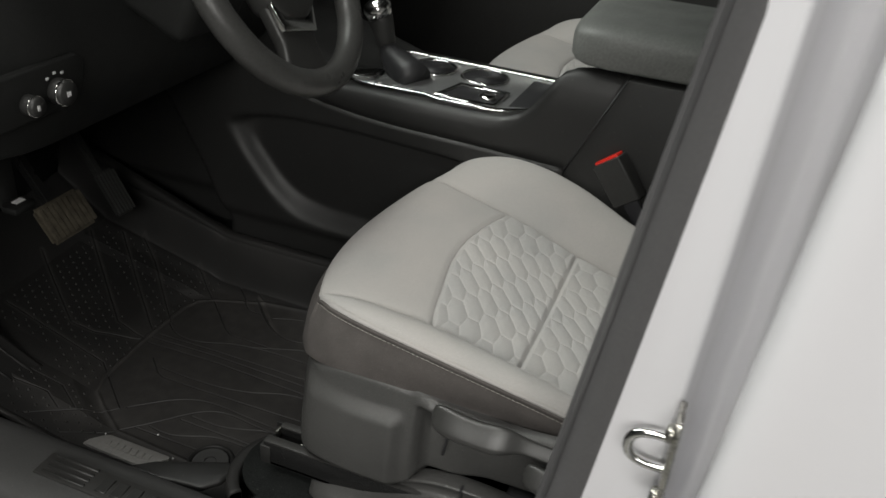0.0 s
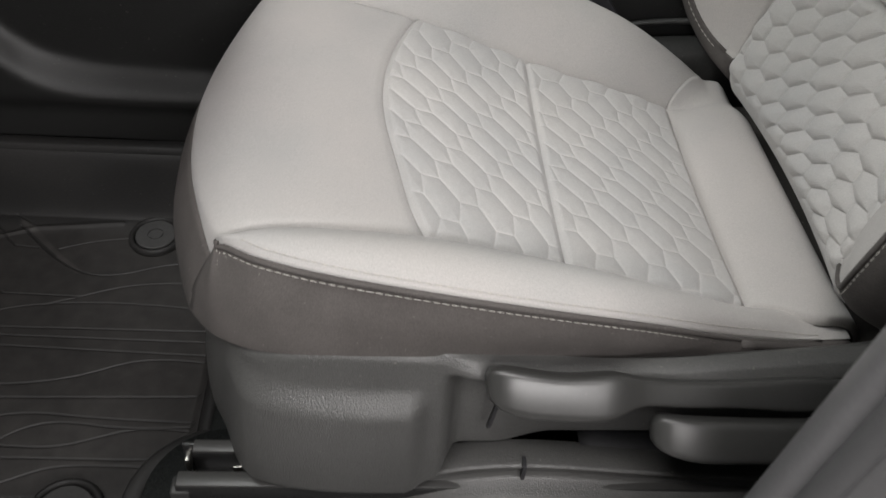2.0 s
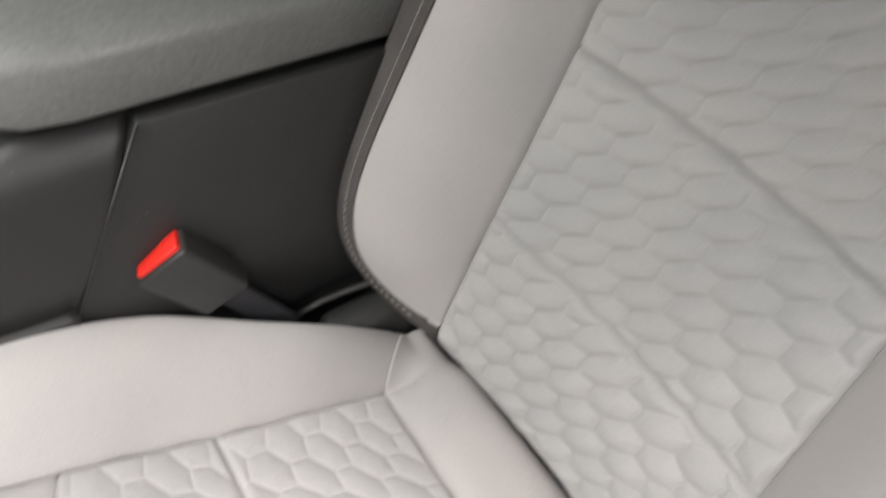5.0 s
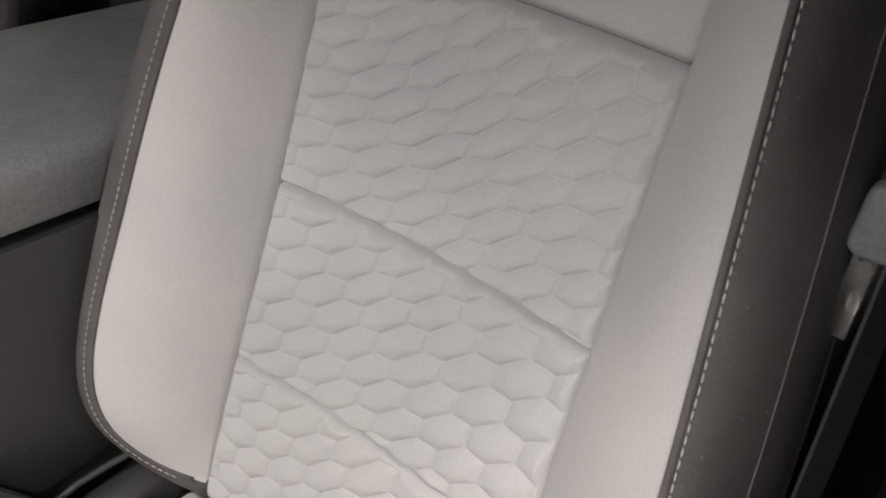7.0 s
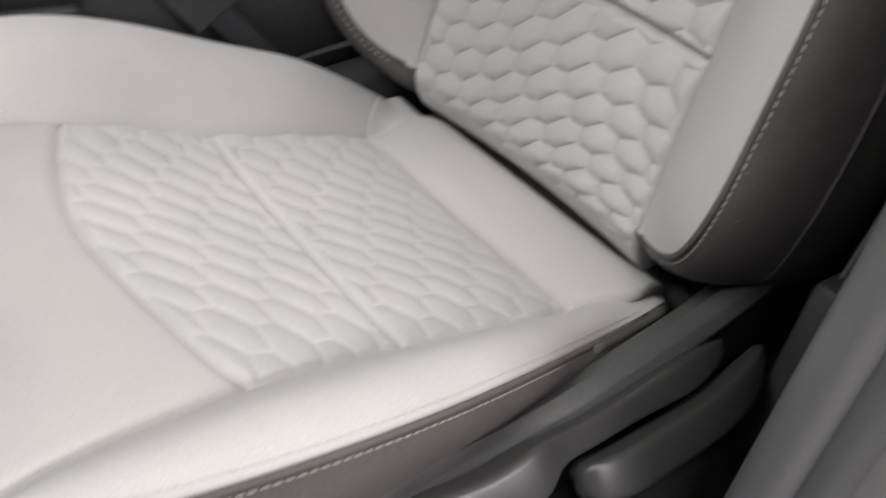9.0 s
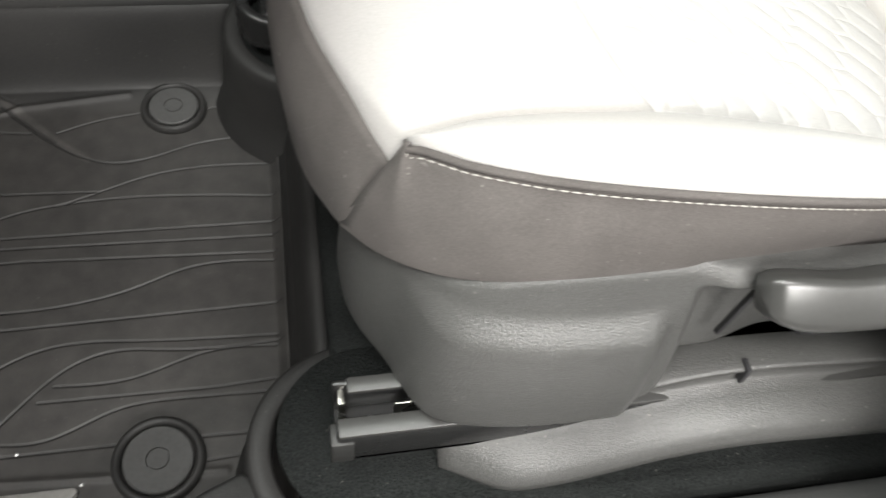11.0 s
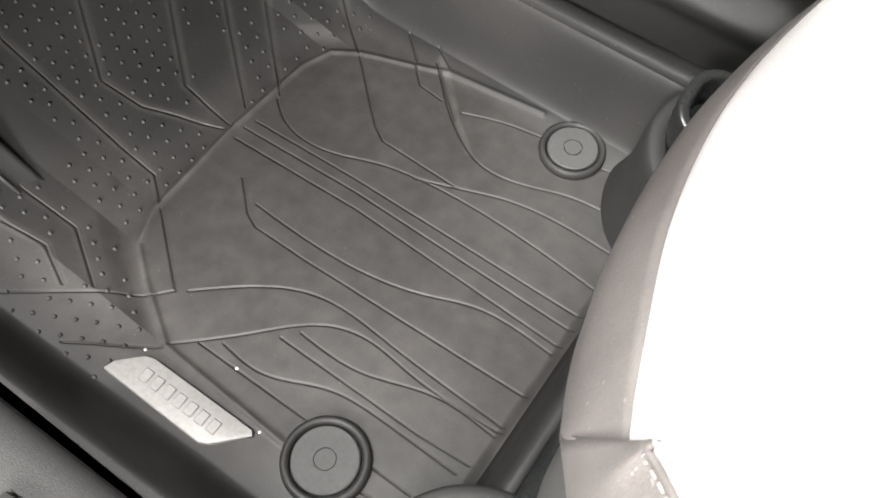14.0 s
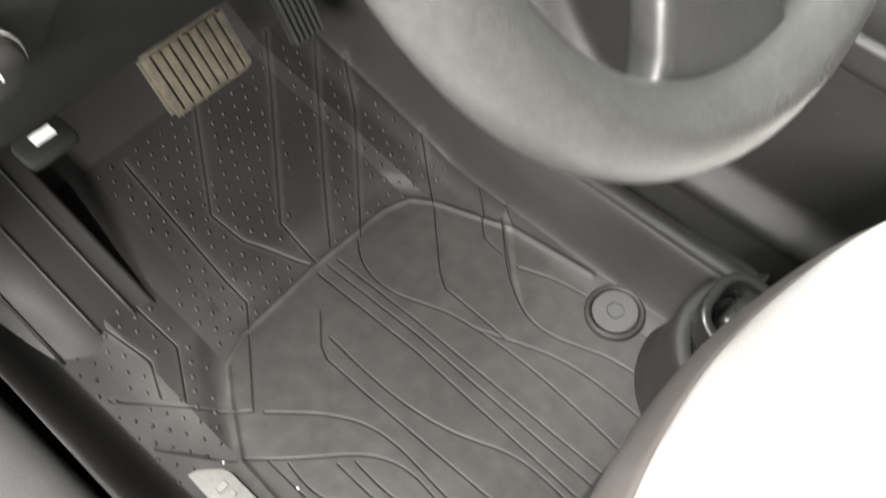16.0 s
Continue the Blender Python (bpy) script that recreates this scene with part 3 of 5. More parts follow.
def seat_rail(y0, y1, zlow):
    r = thing("seat_rail", "black steel seat rail bolted to the carpeted floor", "seat rail", "rails under the seat")
    w = y1 - y0
    rbox("base", (-0.287, y0, zlow), (0.30, y1, zlow + 0.006), BLACK_STEEL, r, bevel=0.001, segs=1)
    rbox("side", (-0.287, y0, zlow), (0.30, y0 + 0.007, zlow + 0.036), BLACK_STEEL, r, bevel=0.002)
    rbox("side", (-0.287, y1 - 0.004, zlow), (0.30, y1, zlow + 0.040), BLACK_STEEL, r, bevel=0.0015)
    rbox("side_lip", (-0.286, y0, zlow + 0.034), (0.30, y0 + 0.013, zlow + 0.038), LEVER, r, bevel=0.0015)
    rbox("side_lip", (-0.278, y1 - 0.010, zlow + 0.037), (0.30, y1 + 0.001, zlow + 0.041), LEVER, r, bevel=0.0015)
    rbox("runner", (-0.243, y0 + 0.40 * w, zlow + 0.010), (0.30, y0 + 0.46 * w, zlow + 0.024), BLACK_STEEL, r, bevel=0.001)
    rbox("runner", (-0.248, y0 + 0.62 * w, zlow + 0.010), (0.30, y0 + 0.66 * w, zlow + 0.026), STEEL, r, bevel=0.001)
    rbox("end_stop", (-0.291, y0 - 0.002, zlow + 0.002), (-0.276, y0 + 0.014, zlow + 0.030), SMOOTH, r, bevel=0.002)
    rbox("end_plate", (-0.284, y1 - 0.014, zlow + 0.008), (-0.280, y1 - 0.002, zlow + 0.034), STEEL, r, bevel=0.001)
    lathe("bolt", [(0.009, 0), (0.009, 0.004), (0.0075, 0.007), (0.004, 0.0075), (0.0035, 0.005), (0.0005, 0.005)], (-0.263, (y0 + y1) / 2 - 0.003, zlow + 0.006), STEEL, r, "zinc plated bolt head", segs=18)
    return r


seat_rail(-0.250, -0.212, 0.104)
seat_rail(0.150, 0.188, 0.104)

# looped front bracket of the far rail
loop = thing("rail_bracket", "glossy black looped bracket at the front of the seat rail", "bracket")
arch = through_points([(-0.288, 0.131, 0.126), (-0.306, 0.130, 0.128), (-0.321, 0.134, 0.130), (-0.3295, 0.147, 0.131), (-0.3315, 0.165, 0.131), (-0.3290, 0.184, 0.131), (-0.318, 0.195, 0.130), (-0.304, 0.197, 0.128), (-0.288, 0.197, 0.126)], 48)
step = np.gradient(arch, axis=0)
step[:, 2] = 0
step /= np.linalg.norm(step, axis=1)[:, None]
side = np.stack([-step[:, 1], step[:, 0], 0 * step[:, 0]], 1)
ring = [(0.0058 * math.copysign(abs(math.cos(a)) ** 0.45, math.cos(a)), 0.0165 * math.copysign(abs(math.sin(a)) ** 0.45, math.sin(a))) for a in np.linspace(0, 2 * math.pi, 20, endpoint=False)]
loft("loop", [[p + q * a + np.array((0, 0, b)) for a, b in ring] for p, q in zip(arch, side)], BLACK_STEEL, loop, "thick glossy black loop")
rbox("foot", (-0.318, 0.158, 0.094), (-0.262, 0.200, 0.122), BLACK_STEEL, loop, bevel=0.006, segs=3)

# carriage bolt head on the carpet
lathe("floor_bolt", [(0.008, 0), (0.0078, 0.003), (0.005, 0.006), (0.001, 0.007)], (-0.247, -0.128, 0.084), STEEL, None, segs=18)
tagged(bpy.data.objects["floor_bolt"], "bright steel bolt head on the carpet under the seat", "bolt")

# ---- sill and footrest ----
sill = thing("sill", "black grained plastic sill trim along the door opening", "sill trim", kind="structure")
sec = [(-0.2930, 0.000), (-0.2940, 0.054), (-0.2965, 0.064), (-0.303, 0.0715), (-0.316, 0.077), (-0.332, 0.081), (-0.37, 0.086), (-0.40, 0.084), (-0.415, 0.074), (-0.424, 0.040), (-0.426, -0.05)]
xs = np.linspace(-1.05, 0.20, 60)
patch("sill_cover", np.array([[(x, y - 0.010 * smooth01((-0.6 - x) / 0.3), z + 0.04 * max(-0.62 - x, 0)) for y, z in sec] for x in xs]), SILL, sill)
plate = rbox("scuff_plate", (-0.545, -0.372, 0.0835), (-0.300, -0.334, 0.0885), LEVER, sill, "grey scuff plate with raised bars", bevel=0.003)
for k in range(4):
    rbox("scuff_rib", (-0.535, -0.368 + k * 0.009, 0.088), (-0.470, -0.363 + k * 0.009, 0.0905), SMOOTH, plate, bevel=0.001, segs=1)
for k in range(7):
    rbox("scuff_bar", (-0.455 + k * 0.021, -0.366, 0.088), (-0.440 + k * 0.021, -0.342, 0.0905), SMOOTH, plate, bevel=0.001, segs=1)
prism("sill_tongue", [(-0.470, -0.296), (-0.440, -0.272), (-0.370, -0.240), (-0.350, -0.232), (-0.338, -0.244), (-0.342, -0.268), (-0.360, -0.287), (-0.420, -0.296)], "z", 0.052, 0.062, PLASTIC, sill, "grey plastic tongue of the sill trim", bevel=0.004, segs=3)
outer = tagged(rbox("outer_sill", (-1.1, -0.52, -0.30), (0.30, -0.43, 0.03), PAINT, bevel=0.02, segs=4), "white painted outer sill of the car", "sill", kind="structure")

rest = thing("footrest", "black rubber footrest with studs beside the pedals", "footrest")
rest.matrix_world = SLOPE
us, vs = np.linspace(0, 1, 30), np.linspace(0, 1, 30)
P = np.array([[(-0.735 - 0.30 * u, -0.145 + v * -0.135, 0.022 + 0.165 * u ** 1.15 + 0.012 * v - 0.006 * math.cos(v * 6.28)) for v in vs] for u in us])
patch("pad", P, RUBBER, rest, down=(0, 0, -0.06))
for k in range(3):
    v = 0.18 + 0.3 * k
    tube("rib", [tuple(P[i, int(v * 29)] + np.array((0, 0, 0.001))) for i in range(2, 29, 3)], 0.002, RUBBER, rest, segs=6)

# crumbs on the mat
for cx, cy in ((-0.515, -0.174), (-0.466, -0.203), (-0.585, -0.205)):
    lathe("crumb", [(0.0010, 0.0), (0.0014, 0.0008), (0.0008, 0.0018), (0.0002, 0.0020)], (cx, cy, 0.0002 if cx > -0.58 else 0.0004), ICON, None, segs=7, smooth=False)
for ob in [o for o in bpy.data.objects if o.name.startswith("crumb")]:
    tagged(ob, "tiny white crumb lying on the rubber mat", "crumb", "crumbs on the mat")
    ob.matrix_world = SLOPE

# ---- driver's seat ----
X_KNOTS = (0.22, 0.15, 0.10, 0.05, 0.0, -0.05, -0.10, -0.15, -0.20, -0.25, -0.29)
Z_MID = (0.228, 0.241, 0.256, 0.269, 0.283, 0.300, 0.317, 0.328, 0.335, 0.335, 0.330)


def mid_z(x):
    return spline(X_KNOTS, Z_MID, x)


def near_edge(x):
    return spline((0.224, 0.17, 0.12, 0.06, 0.0, -0.06, -0.12, -0.18, -0.22, -0.245, -0.265), (-0.178, -0.185, -0.193, -0.210, -0.223, -0.229, -0.228, -0.218, -0.2005, -0.1795, -0.165), x)


def near_edge_z(x):
    return spline((0.224, 0.17, 0.12, 0.06, 0.0, -0.06, -0.12, -0.18, -0.22, -0.265), (0.240, 0.246, 0.258, 0.286, 0.309, 0.325, 0.335, 0.338, 0.337, 0.334), x)


def far_edge(x):
    return spline((0.21, 0.15, 0.10, 0.05, 0.0, -0.05, -0.10, -0.15, -0.20, -0.235, -0.262), (0.184, 0.194, 0.204, 0.226, 0.246, 0.252, 0.257, 0.258, 0.250, 0.235, 0.205), x)


def far_crest_z(x):
    return spline((0.21, 0.15, 0.10, 0.05, 0.0, -0.05, -0.10, -0.15, -0.20, -0.262), (0.240, 0.281, 0.308, 0.322, 0.338, 0.355, 0.366, 0.367, 0.353, 0.331), x)


def near_seam(x):
    return spline((0.22, 0.15, 0.0, -0.10, -0.235), (-0.142, -0.148, -0.150, -0.160, -0.176), x)


def far_seam(x):
    return spline((0.22, 0.15, 0.0, -0.10, -0.19, -0.235, -0.262, -0.275), (0.133, 0.137, 0.145, 0.150, 0.161, 0.178, 0.193, 0.200), x)


def front_x(y):
    return spline((-0.20, -0.168, -0.12, -0.05, 0.0, 0.05, 0.10, 0.15, 0.18, 0.22), (-0.249, -0.263, -0.280, -0.293, -0.296, -0.293, -0.285, -0.273, -0.263, -0.241), y)


def arc_x(y):
    return spline((-0.17, -0.155, -0.08, 0.0, 0.08, 0.15, 0.17), (-0.097, -0.105, -0.125, -0.139, -0.133, -0.109, -0.100), y)


def crease(d, w=0.0035, h=0.0035):
    return -h * np.exp(-(d / w) ** 2)


def cushion_z(x, y):
    x, y = np.asarray(x, float), np.asarray(y, float)
    ns, fs, ne, fe = near_seam(x), far_seam(x), near_edge(x), far_edge(x)
    zi = mid_z(x)
    mid = (y - (ns + fs) / 2) / ((fs - ns) / 2)
    z = zi - 0.006 * np.clip(1 - mid ** 2, 0, 1)
    t = np.clip((y - fs) / (fe - fs), 0, 1)
    far = zi + (far_crest_z(x) - zi) * np.sin(np.pi / 2 * np.minimum(t / 0.82, 1)) - 0.030 * np.clip((t - 0.82) / 0.18, 0, 1) ** 2
    t = np.clip((ns - y) / (ns - ne), 0, 1)
    near = zi + (near_edge_z(x) + 0.006 - zi) * np.sin(np.pi / 2 * np.minimum(t / 0.75, 1)) - 0.006 * np.clip((t - 0.75) / 0.25, 0, 1) ** 2 + 0.004 * np.sin(np.pi * t) * smooth01((x + 0.25) / 0.08)
    flat_end = smooth01((x - 0.14) / 0.06)
    near = near * (1 - flat_end) + (near_edge_z(x) + 0.003 * (1 - t)) * flat_end
    z = np.where(y > fs, far, np.where(y < ns, near, z))
    z = z + crease(y - ns, 0.004, 0.003) + crease(y - fs, 0.004, 0.004)
    s = np.clip((x - front_x(y)) / 0.055, 0, 1)
    return z - 0.030 * (1 - np.sqrt(np.clip(1 - (1 - s) ** 2, 0, 1)))


seat = thing("driver_seat", "driver's seat in light grey quilted cloth with dark sides", "car seat")


def between(x, v):
    return near_seam(x) + v * (far_seam(x) - near_seam(x))


# rear quilted insert
u, v = np.meshgrid(np.linspace(0, 1, 170), np.linspace(0, 1, 330), indexing="ij")
x = 0.152 - u * 0.152
y = between(x, v)
edge = np.minimum(np.minimum(v, 1 - v) * 0.29, np.minimum(u, 1 - u) * 0.152)
soft = smooth01(edge / 0.006)
z = cushion_z(x, y) + quilt(y, x, "rear", 0.0026) * soft + crease(u * 0.152, 0.003, 0.003) + crease((1 - u) * 0.152, 0.003, 0.0028)
# cell borders a little paler than the cloth
wear_tone(patch("rear_insert", np.stack([x, y, z], -1), QUILT, seat, "light grey quilted six-sided pattern cloth"), quilt(y, x, "rear", lines=True) * soft)
# front quilted insert
v1 = np.linspace(0, 1, 330)
y0 = -0.152 + v1 * 0.299
u, v = np.meshgrid(np.linspace(0, 1, 150), v1, indexing="ij")
ax = arc_x(y0)[None, :]
x = u * ax
y = between(x, v)
edge = np.minimum(np.minimum(v, 1 - v) * 0.29, np.minimum(u, 1 - u) * 0.12)
soft = smooth01(edge / 0.006)
z = cushion_z(x, y) + quilt(y, x, "front", 0.0026) * soft + crease(u * 0.12, 0.003, 0.0028) + crease((1 - u) * 0.12, 0.003, 0.003)
# paler cell borders here as well
wear_tone(patch("front_insert", np.stack([x, y, z], -1), QUILT, seat, "light grey quilted six-sided pattern cloth"), quilt(y, x, "front", lines=True) * soft)
# plain front panel
NOSE = 0.246
u, v = np.meshgrid(np.linspace(0, 1, 60), np.linspace(0, 1, 70), indexing="ij")
yb = -0.152 + v * 0.299
x = arc_x(yb) * (1 - u) + (front_x(-0.198 + v * 0.394) + 0.005) * u
y = between(x, v)
z = cushion_z(x, y) + crease(u * 0.12, 0.003, 0.003) + 0.006 * np.sin(np.pi * u) * np.sin(np.pi * v)
front = np.stack([x, y, z], -1)
dip = 0.007 + 0.013 * np.exp(-(np.linspace(0, 1, 70) / 0.10) ** 2) + 0.006 * np.exp(-((1 - np.linspace(0, 1, 70)) / 0.10) ** 2)
lip = [front[-1] + np.stack([-0.0035 * math.sin(1.5 * k) * dip / 0.012, 0 * dip, -k * dip], 1) for k in (0.2, 0.4, 0.6, 0.8, 1.0)]
patch("front_panel", np.concatenate([front, np.array(lip)]), CLOTH, seat)
# bolsters


def strip_end(x):
    return spline((0.152, 0.175, 0.190, 0.199, 0.209, 0.219, 0.228, 0.242), (0.1375, 0.160, 0.1745, 0.1815, 0.1825, 0.179, 0.173, 0.160), x)


u, v = np.meshgrid(np.linspace(0, 1, 70), np.linspace(0, 1, 26), indexing="ij")
x = 0.205 - u * (0.205 + 0.258)
low_y = np.where(x > 0.152, np.minimum(strip_end(np.clip(x, 0.152, 0.199)), far_edge(x) - 0.001), far_seam(x))
y = low_y + v * (far_edge(x) - low_y)
patch("far_bolster", np.stack([x, y, cushion_z(x, y)], -1), CLOTH, seat)
x = 0.224 - u * (0.224 + NOSE)
y = near_edge(x) + v * (near_seam(x) - near_edge(x))
patch("near_bolster", np.stack([x, y, cushion_z(x, y)], -1), CLOTH, seat, down=(0.004, 0.004, -0.004))
# rear strip, rolled down in front of the backrest
u, v = np.meshgrid(np.linspace(0, 1, 36), np.linspace(0, 1, 70), indexing="ij")
x = 0.244 - u * 0.092
low_y = near_seam(x) - 0.026 * smooth01(1.6 - (0.240 - x) / 0.055)
y = low_y + v * (strip_end(x) - low_y)
z = spline((0.152, 0.165, 0.185, 0.205, 0.220, 0.229, 0.236, 0.244), (0.2405, 0.2470, 0.2515, 0.2530, 0.2500, 0.2440, 0.2340, 0.2140), x)
join = smooth01((v - 0.80) / 0.20)
z = z * (1 - join) + (np.minimum(cushion_z(np.minimum(x, 0.20), y), z + 0.012) - 0.026 * smooth01((x - 0.212) / 0.03)) * join + crease((1 - u) * 0.092, 0.003, 0.003) + 0.004 * smooth01(1 - v / 0.14) * (1 - u)
patch("rear_panel", np.stack([x, y, z], -1), CLOTH, seat)

# dark side band: top line, bottom line
xs = np.concatenate([np.linspace(0.222, -0.18, 35), np.linspace(-0.19, -NOSE, 10)])
top_near = np.stack([xs, near_edge(xs), cushion_z(xs, near_edge(xs))], 1)
yc = np.linspace(near_edge(-NOSE), near_seam(-NOSE), 7)[1:]
top_near = np.vstack([top_near, np.stack([np.full(6, -NOSE), yc, cushion_z(np.full(6, -NOSE), yc)], 1)])
top_front = lip[-1][::2] + np.array((0.001, 0, 0.002))
xs2 = np.linspace(-0.258, 0.20, 40)
top_far = np.stack([xs2, far_edge(xs2), cushion_z(xs2, far_edge(xs2))], 1)
low_near = through_points([(0.220, -0.182, 0.231), (0.12, -0.201, 0.250), (0.06, -0.214, 0.262), (0.0, -0.222, 0.267), (-0.06, -0.230, 0.276), (-0.12, -0.236, 0.283), (-0.18, -0.235, 0.282), (-0.22, -0.224, 0.273), (-0.25, -0.203, 0.262), (-0.268, -0.178, 0.250), (-0.277, -0.165, 0.248)], len(top_near))
low_front = through_points([(-0.277, -0.165, 0.248), (-0.293, -0.12, 0.238), (-0.303, -0.05, 0.232), (-0.304, 0.0, 0.232), (-0.294, 0.08, 0.236), (-0.268, 0.16, 0.245)], len(top_front))
low_far = through_points([(-0.254, 0.185, 0.25), (-0.205, 0.240, 0.26), (-0.1, 0.258, 0.262), (0.0, 0.25, 0.25), (0.1, 0.215, 0.235), (0.19, 0.185, 0.21)], len(top_far))


def band(name, top, low, bulge, mat):
    rows = []
    for t in np.linspace(0, 1, 9):
        p = top * (1 - t) + low * t
        d = p[:, :2] - np.array([-0.05, 0.01])
        d /= np.linalg.norm(d, axis=1)[:, None]
        p = p.copy()
        p[:, :2] += d * np.broadcast_to(bulge, len(p))[:, None] * math.sin(math.pi * t)
        rows.append(p)
    return patch(name, np.array(rows), mat, seat, down=(0, 0, -0.004))


band("side_band", top_near, low_near, 0.0008 + 0.0042 * smooth01((0.10 - top_near[:, 0]) / 0.10), DARK_CLOTH)
tube("rear_piping", top_near[:9] + np.array((0.001, -0.003, -0.004)), 0.0042, DARK_CLOTH, seat, segs=8)
band("front_band", top_front, low_front, 0.005 + 0.005 * smooth01(np.linspace(0, 1, len(top_front)) / 0.3), DARK_CLOTH)
band("far_band", top_far, low_far, 0.004, DARK_CLOTH)
# piping and thread beside the near edge
pipe = top_near[:-5] + np.array((0, -0.0012, -0.0012))
tube("piping", pipe[2:], 0.0022, DARK_CLOTH, seat, segs=8)
stitches("stitching", pipe[2:] + np.array((0, -0.0022, -0.0032)), THREAD, seat, 0.0046, 0.0014, 0.00045)
up = top_near[:-6].copy()
up[:, 1] += 0.0042
up[:, 2] = cushion_z(up[:, 0], up[:, 1]) + 0.0004
stitches("stitching", up[2:-3], THREAD, seat, 0.0042, 0.0024, 0.0006)
# foam core under the covers
rbox("foam_core", (-0.255, -0.185, 0.13), (0.30, 0.20, 0.215), DARK_CLOTH, seat, bevel=0.03, segs=4)

# ---- backrest ----


def back_x(z):
    return spline((0.26, 0.30, 0.42, 0.566, 0.72, 0.95), (0.198, 0.208, 0.240, 0.283, 0.325, 0.400), z)


def half_insert(z):
    return spline((0.27, 0.42, 0.566, 0.73, 0.95), (0.146, 0.139, 0.134, 0.131, 0.120), z)


def insert(name, z0, z1, quilted="", label=""):
    nu = max(int((z1 - z0) / 0.0008), 12) if quilted else 30
    nv = 300 if quilted else 40
    u, v = np.meshgrid(np.linspace(0, 1, nu), np.linspace(0, 1, nv), indexing="ij")
    z = z0 + u * (z1 - z0)
    y = -0.004 + (2 * v - 1) * half_insert(z)
    x = back_x(z) + 0.010 * (1 - (2 * v - 1) ** 2) + 0.010 * np.clip((0.30 - z) / 0.03, 0, 2) ** 2
    edge = np.minimum(np.minimum(v, 1 - v) * 0.27, np.minimum(u, 1 - u) * (z1 - z0) * 1.04)
    x = x - crease(np.minimum(u, 1 - u) * (z1 - z0), 0.0013, 0.008) - crease(np.minimum(v, 1 - v) * 0.27, 0.0015, 0.003)
    if quilted:
        x = x - quilt(y, z, quilted, 0.0062, 0.18) * smooth01((np.minimum(u, 1 - u) * (z1 - z0) - 0.0006) / 0.0062) * smooth01((z - 0.266) / 0.03) * smooth01(np.minimum(v, 1 - v) * 0.27 / 0.0080)
    ob = patch(name, np.stack([x, y, z], -1), QUILT if quilted else CLOTH, seat, label, down=(0.012, 0, 0))
    if quilted:
        # borders only faintly paler on the backrest
        wear_tone(ob, 0.12 * quilt(y, z, quilted, lines=True) * smooth01(edge / 0.006))
    return ob


insert("lower_back_insert", 0.246, 0.4205, "lower", "light grey quilted six-sided pattern cloth")
insert("middle_back_insert", 0.4215, 0.5665, "middle", "light grey quilted six-sided pattern cloth")
insert("upper_back_insert", 0.5675, 0.728, "upper", "light grey quilted six-sided pattern cloth")
insert("top_back_panel", 0.729, 0.95)

STITCH = [(0.0, 0.206, 0.143, 0.296), (0.028, 0.192, 0.168, 0.302), (0.06, 0.178, 0.193, 0.316), (0.10, 0.166, 0.211, 0.340), (0.15, 0.162, 0.222, 0.372), (0.24, 0.172, 0.226, 0.430), (0.38, 0.200, 0.221, 0.515), (0.55, 0.232, 0.208, 0.620), (0.75, 0.275, 0.188, 0.745), (1.0, 0.345, 0.158, 0.93)]
sw, sx, sy, sz = (np.array(c) for c in zip(*STITCH))
w = np.linspace(0, 1, 90)
B = np.stack([spline(sw, sx, w), spline(sw, sy, w), spline(sw, sz, w)], 1)
zA = 0.296 + w * (0.95 - 0.296)
A = np.stack([back_x(zA) + 0.001, half_insert(zA), zA], 1)


def side_of_back(sign, name):
    m = np.array((1, sign, 1))
    shift = np.array((0, -0.004, 0))
    rows = []
    for t in np.linspace(0, 1, 18):
        p = A * (1 - t) + B * t
        p = p + np.array((-0.012, 0.0, 0.0)) * math.sin(math.pi * t) * smooth01(w / 0.12)[:, None]
        rows.append(p * m + shift)
    patch(name + "_back_bolster", np.array(rows), CLOTH, seat, down=(0.01, 0, 0))
    side = []
    for t in np.linspace(0, 1, 22):
        a = t * math.pi / 2
        p = B.copy()
        p[:, 0] += (0.142 - 0.026 * smooth01((w - 0.2) / 0.25)) * t ** 1.3 if sign < 0 else 0.115 * t ** 2.0
        p[:, 1] += (0.034 if sign < 0 else 0.078) * math.sin(a) * smooth01(0.25 + w / 0.15)
        p[:, 2] += -0.030 * t * (1 - smooth01(w / 0.22)) - 0.026 * math.sin(a) * (1 - smooth01(w / 0.25)) - 0.018 * t
        p[:, 0] -= 0.006 * math.sin(math.pi * min(2 * t, 1))
        side.append(p * m + shift)
    patch(name + "_back_side", np.array(side), DARK_CLOTH, seat, down=(0.01, 0, 0))
    edge = np.array(side)[-1]
    rear = []
    for t in np.linspace(0, 1, 8):
        p = edge.copy()
        p[:, 0] += 0.05 * t
        p[:, 1] -= sign * (0.014 if sign < 0 else 0.030) * t * t
        rear.append(p)
    patch(name + "_back_shell", np.array(rear), SMOOTH, seat, "black plastic shell of the backrest", down=(0.01, 0, 0))
    tube("piping", (B * m + shift)[1:], 0.0022, DARK_CLOTH, seat, segs=8)
    stitches("stitching", np.array(side)[1][2:] + np.array((-0.001, sign * 0.001, 0)), THREAD, seat)
    tube("side_seam", np.array(side)[12][4:], 0.0009, DARK_CLOTH, seat, segs=6)


side_of_back(-1, "near")
side_of_back(1, "far")
rbox("back_core", (0.33, -0.21, 0.26), (0.42, 0.20, 0.90), SMOOTH, seat, bevel=0.03, segs=4, turn=(0, 14, 0), pivot=(0.36, 0, 0.30))

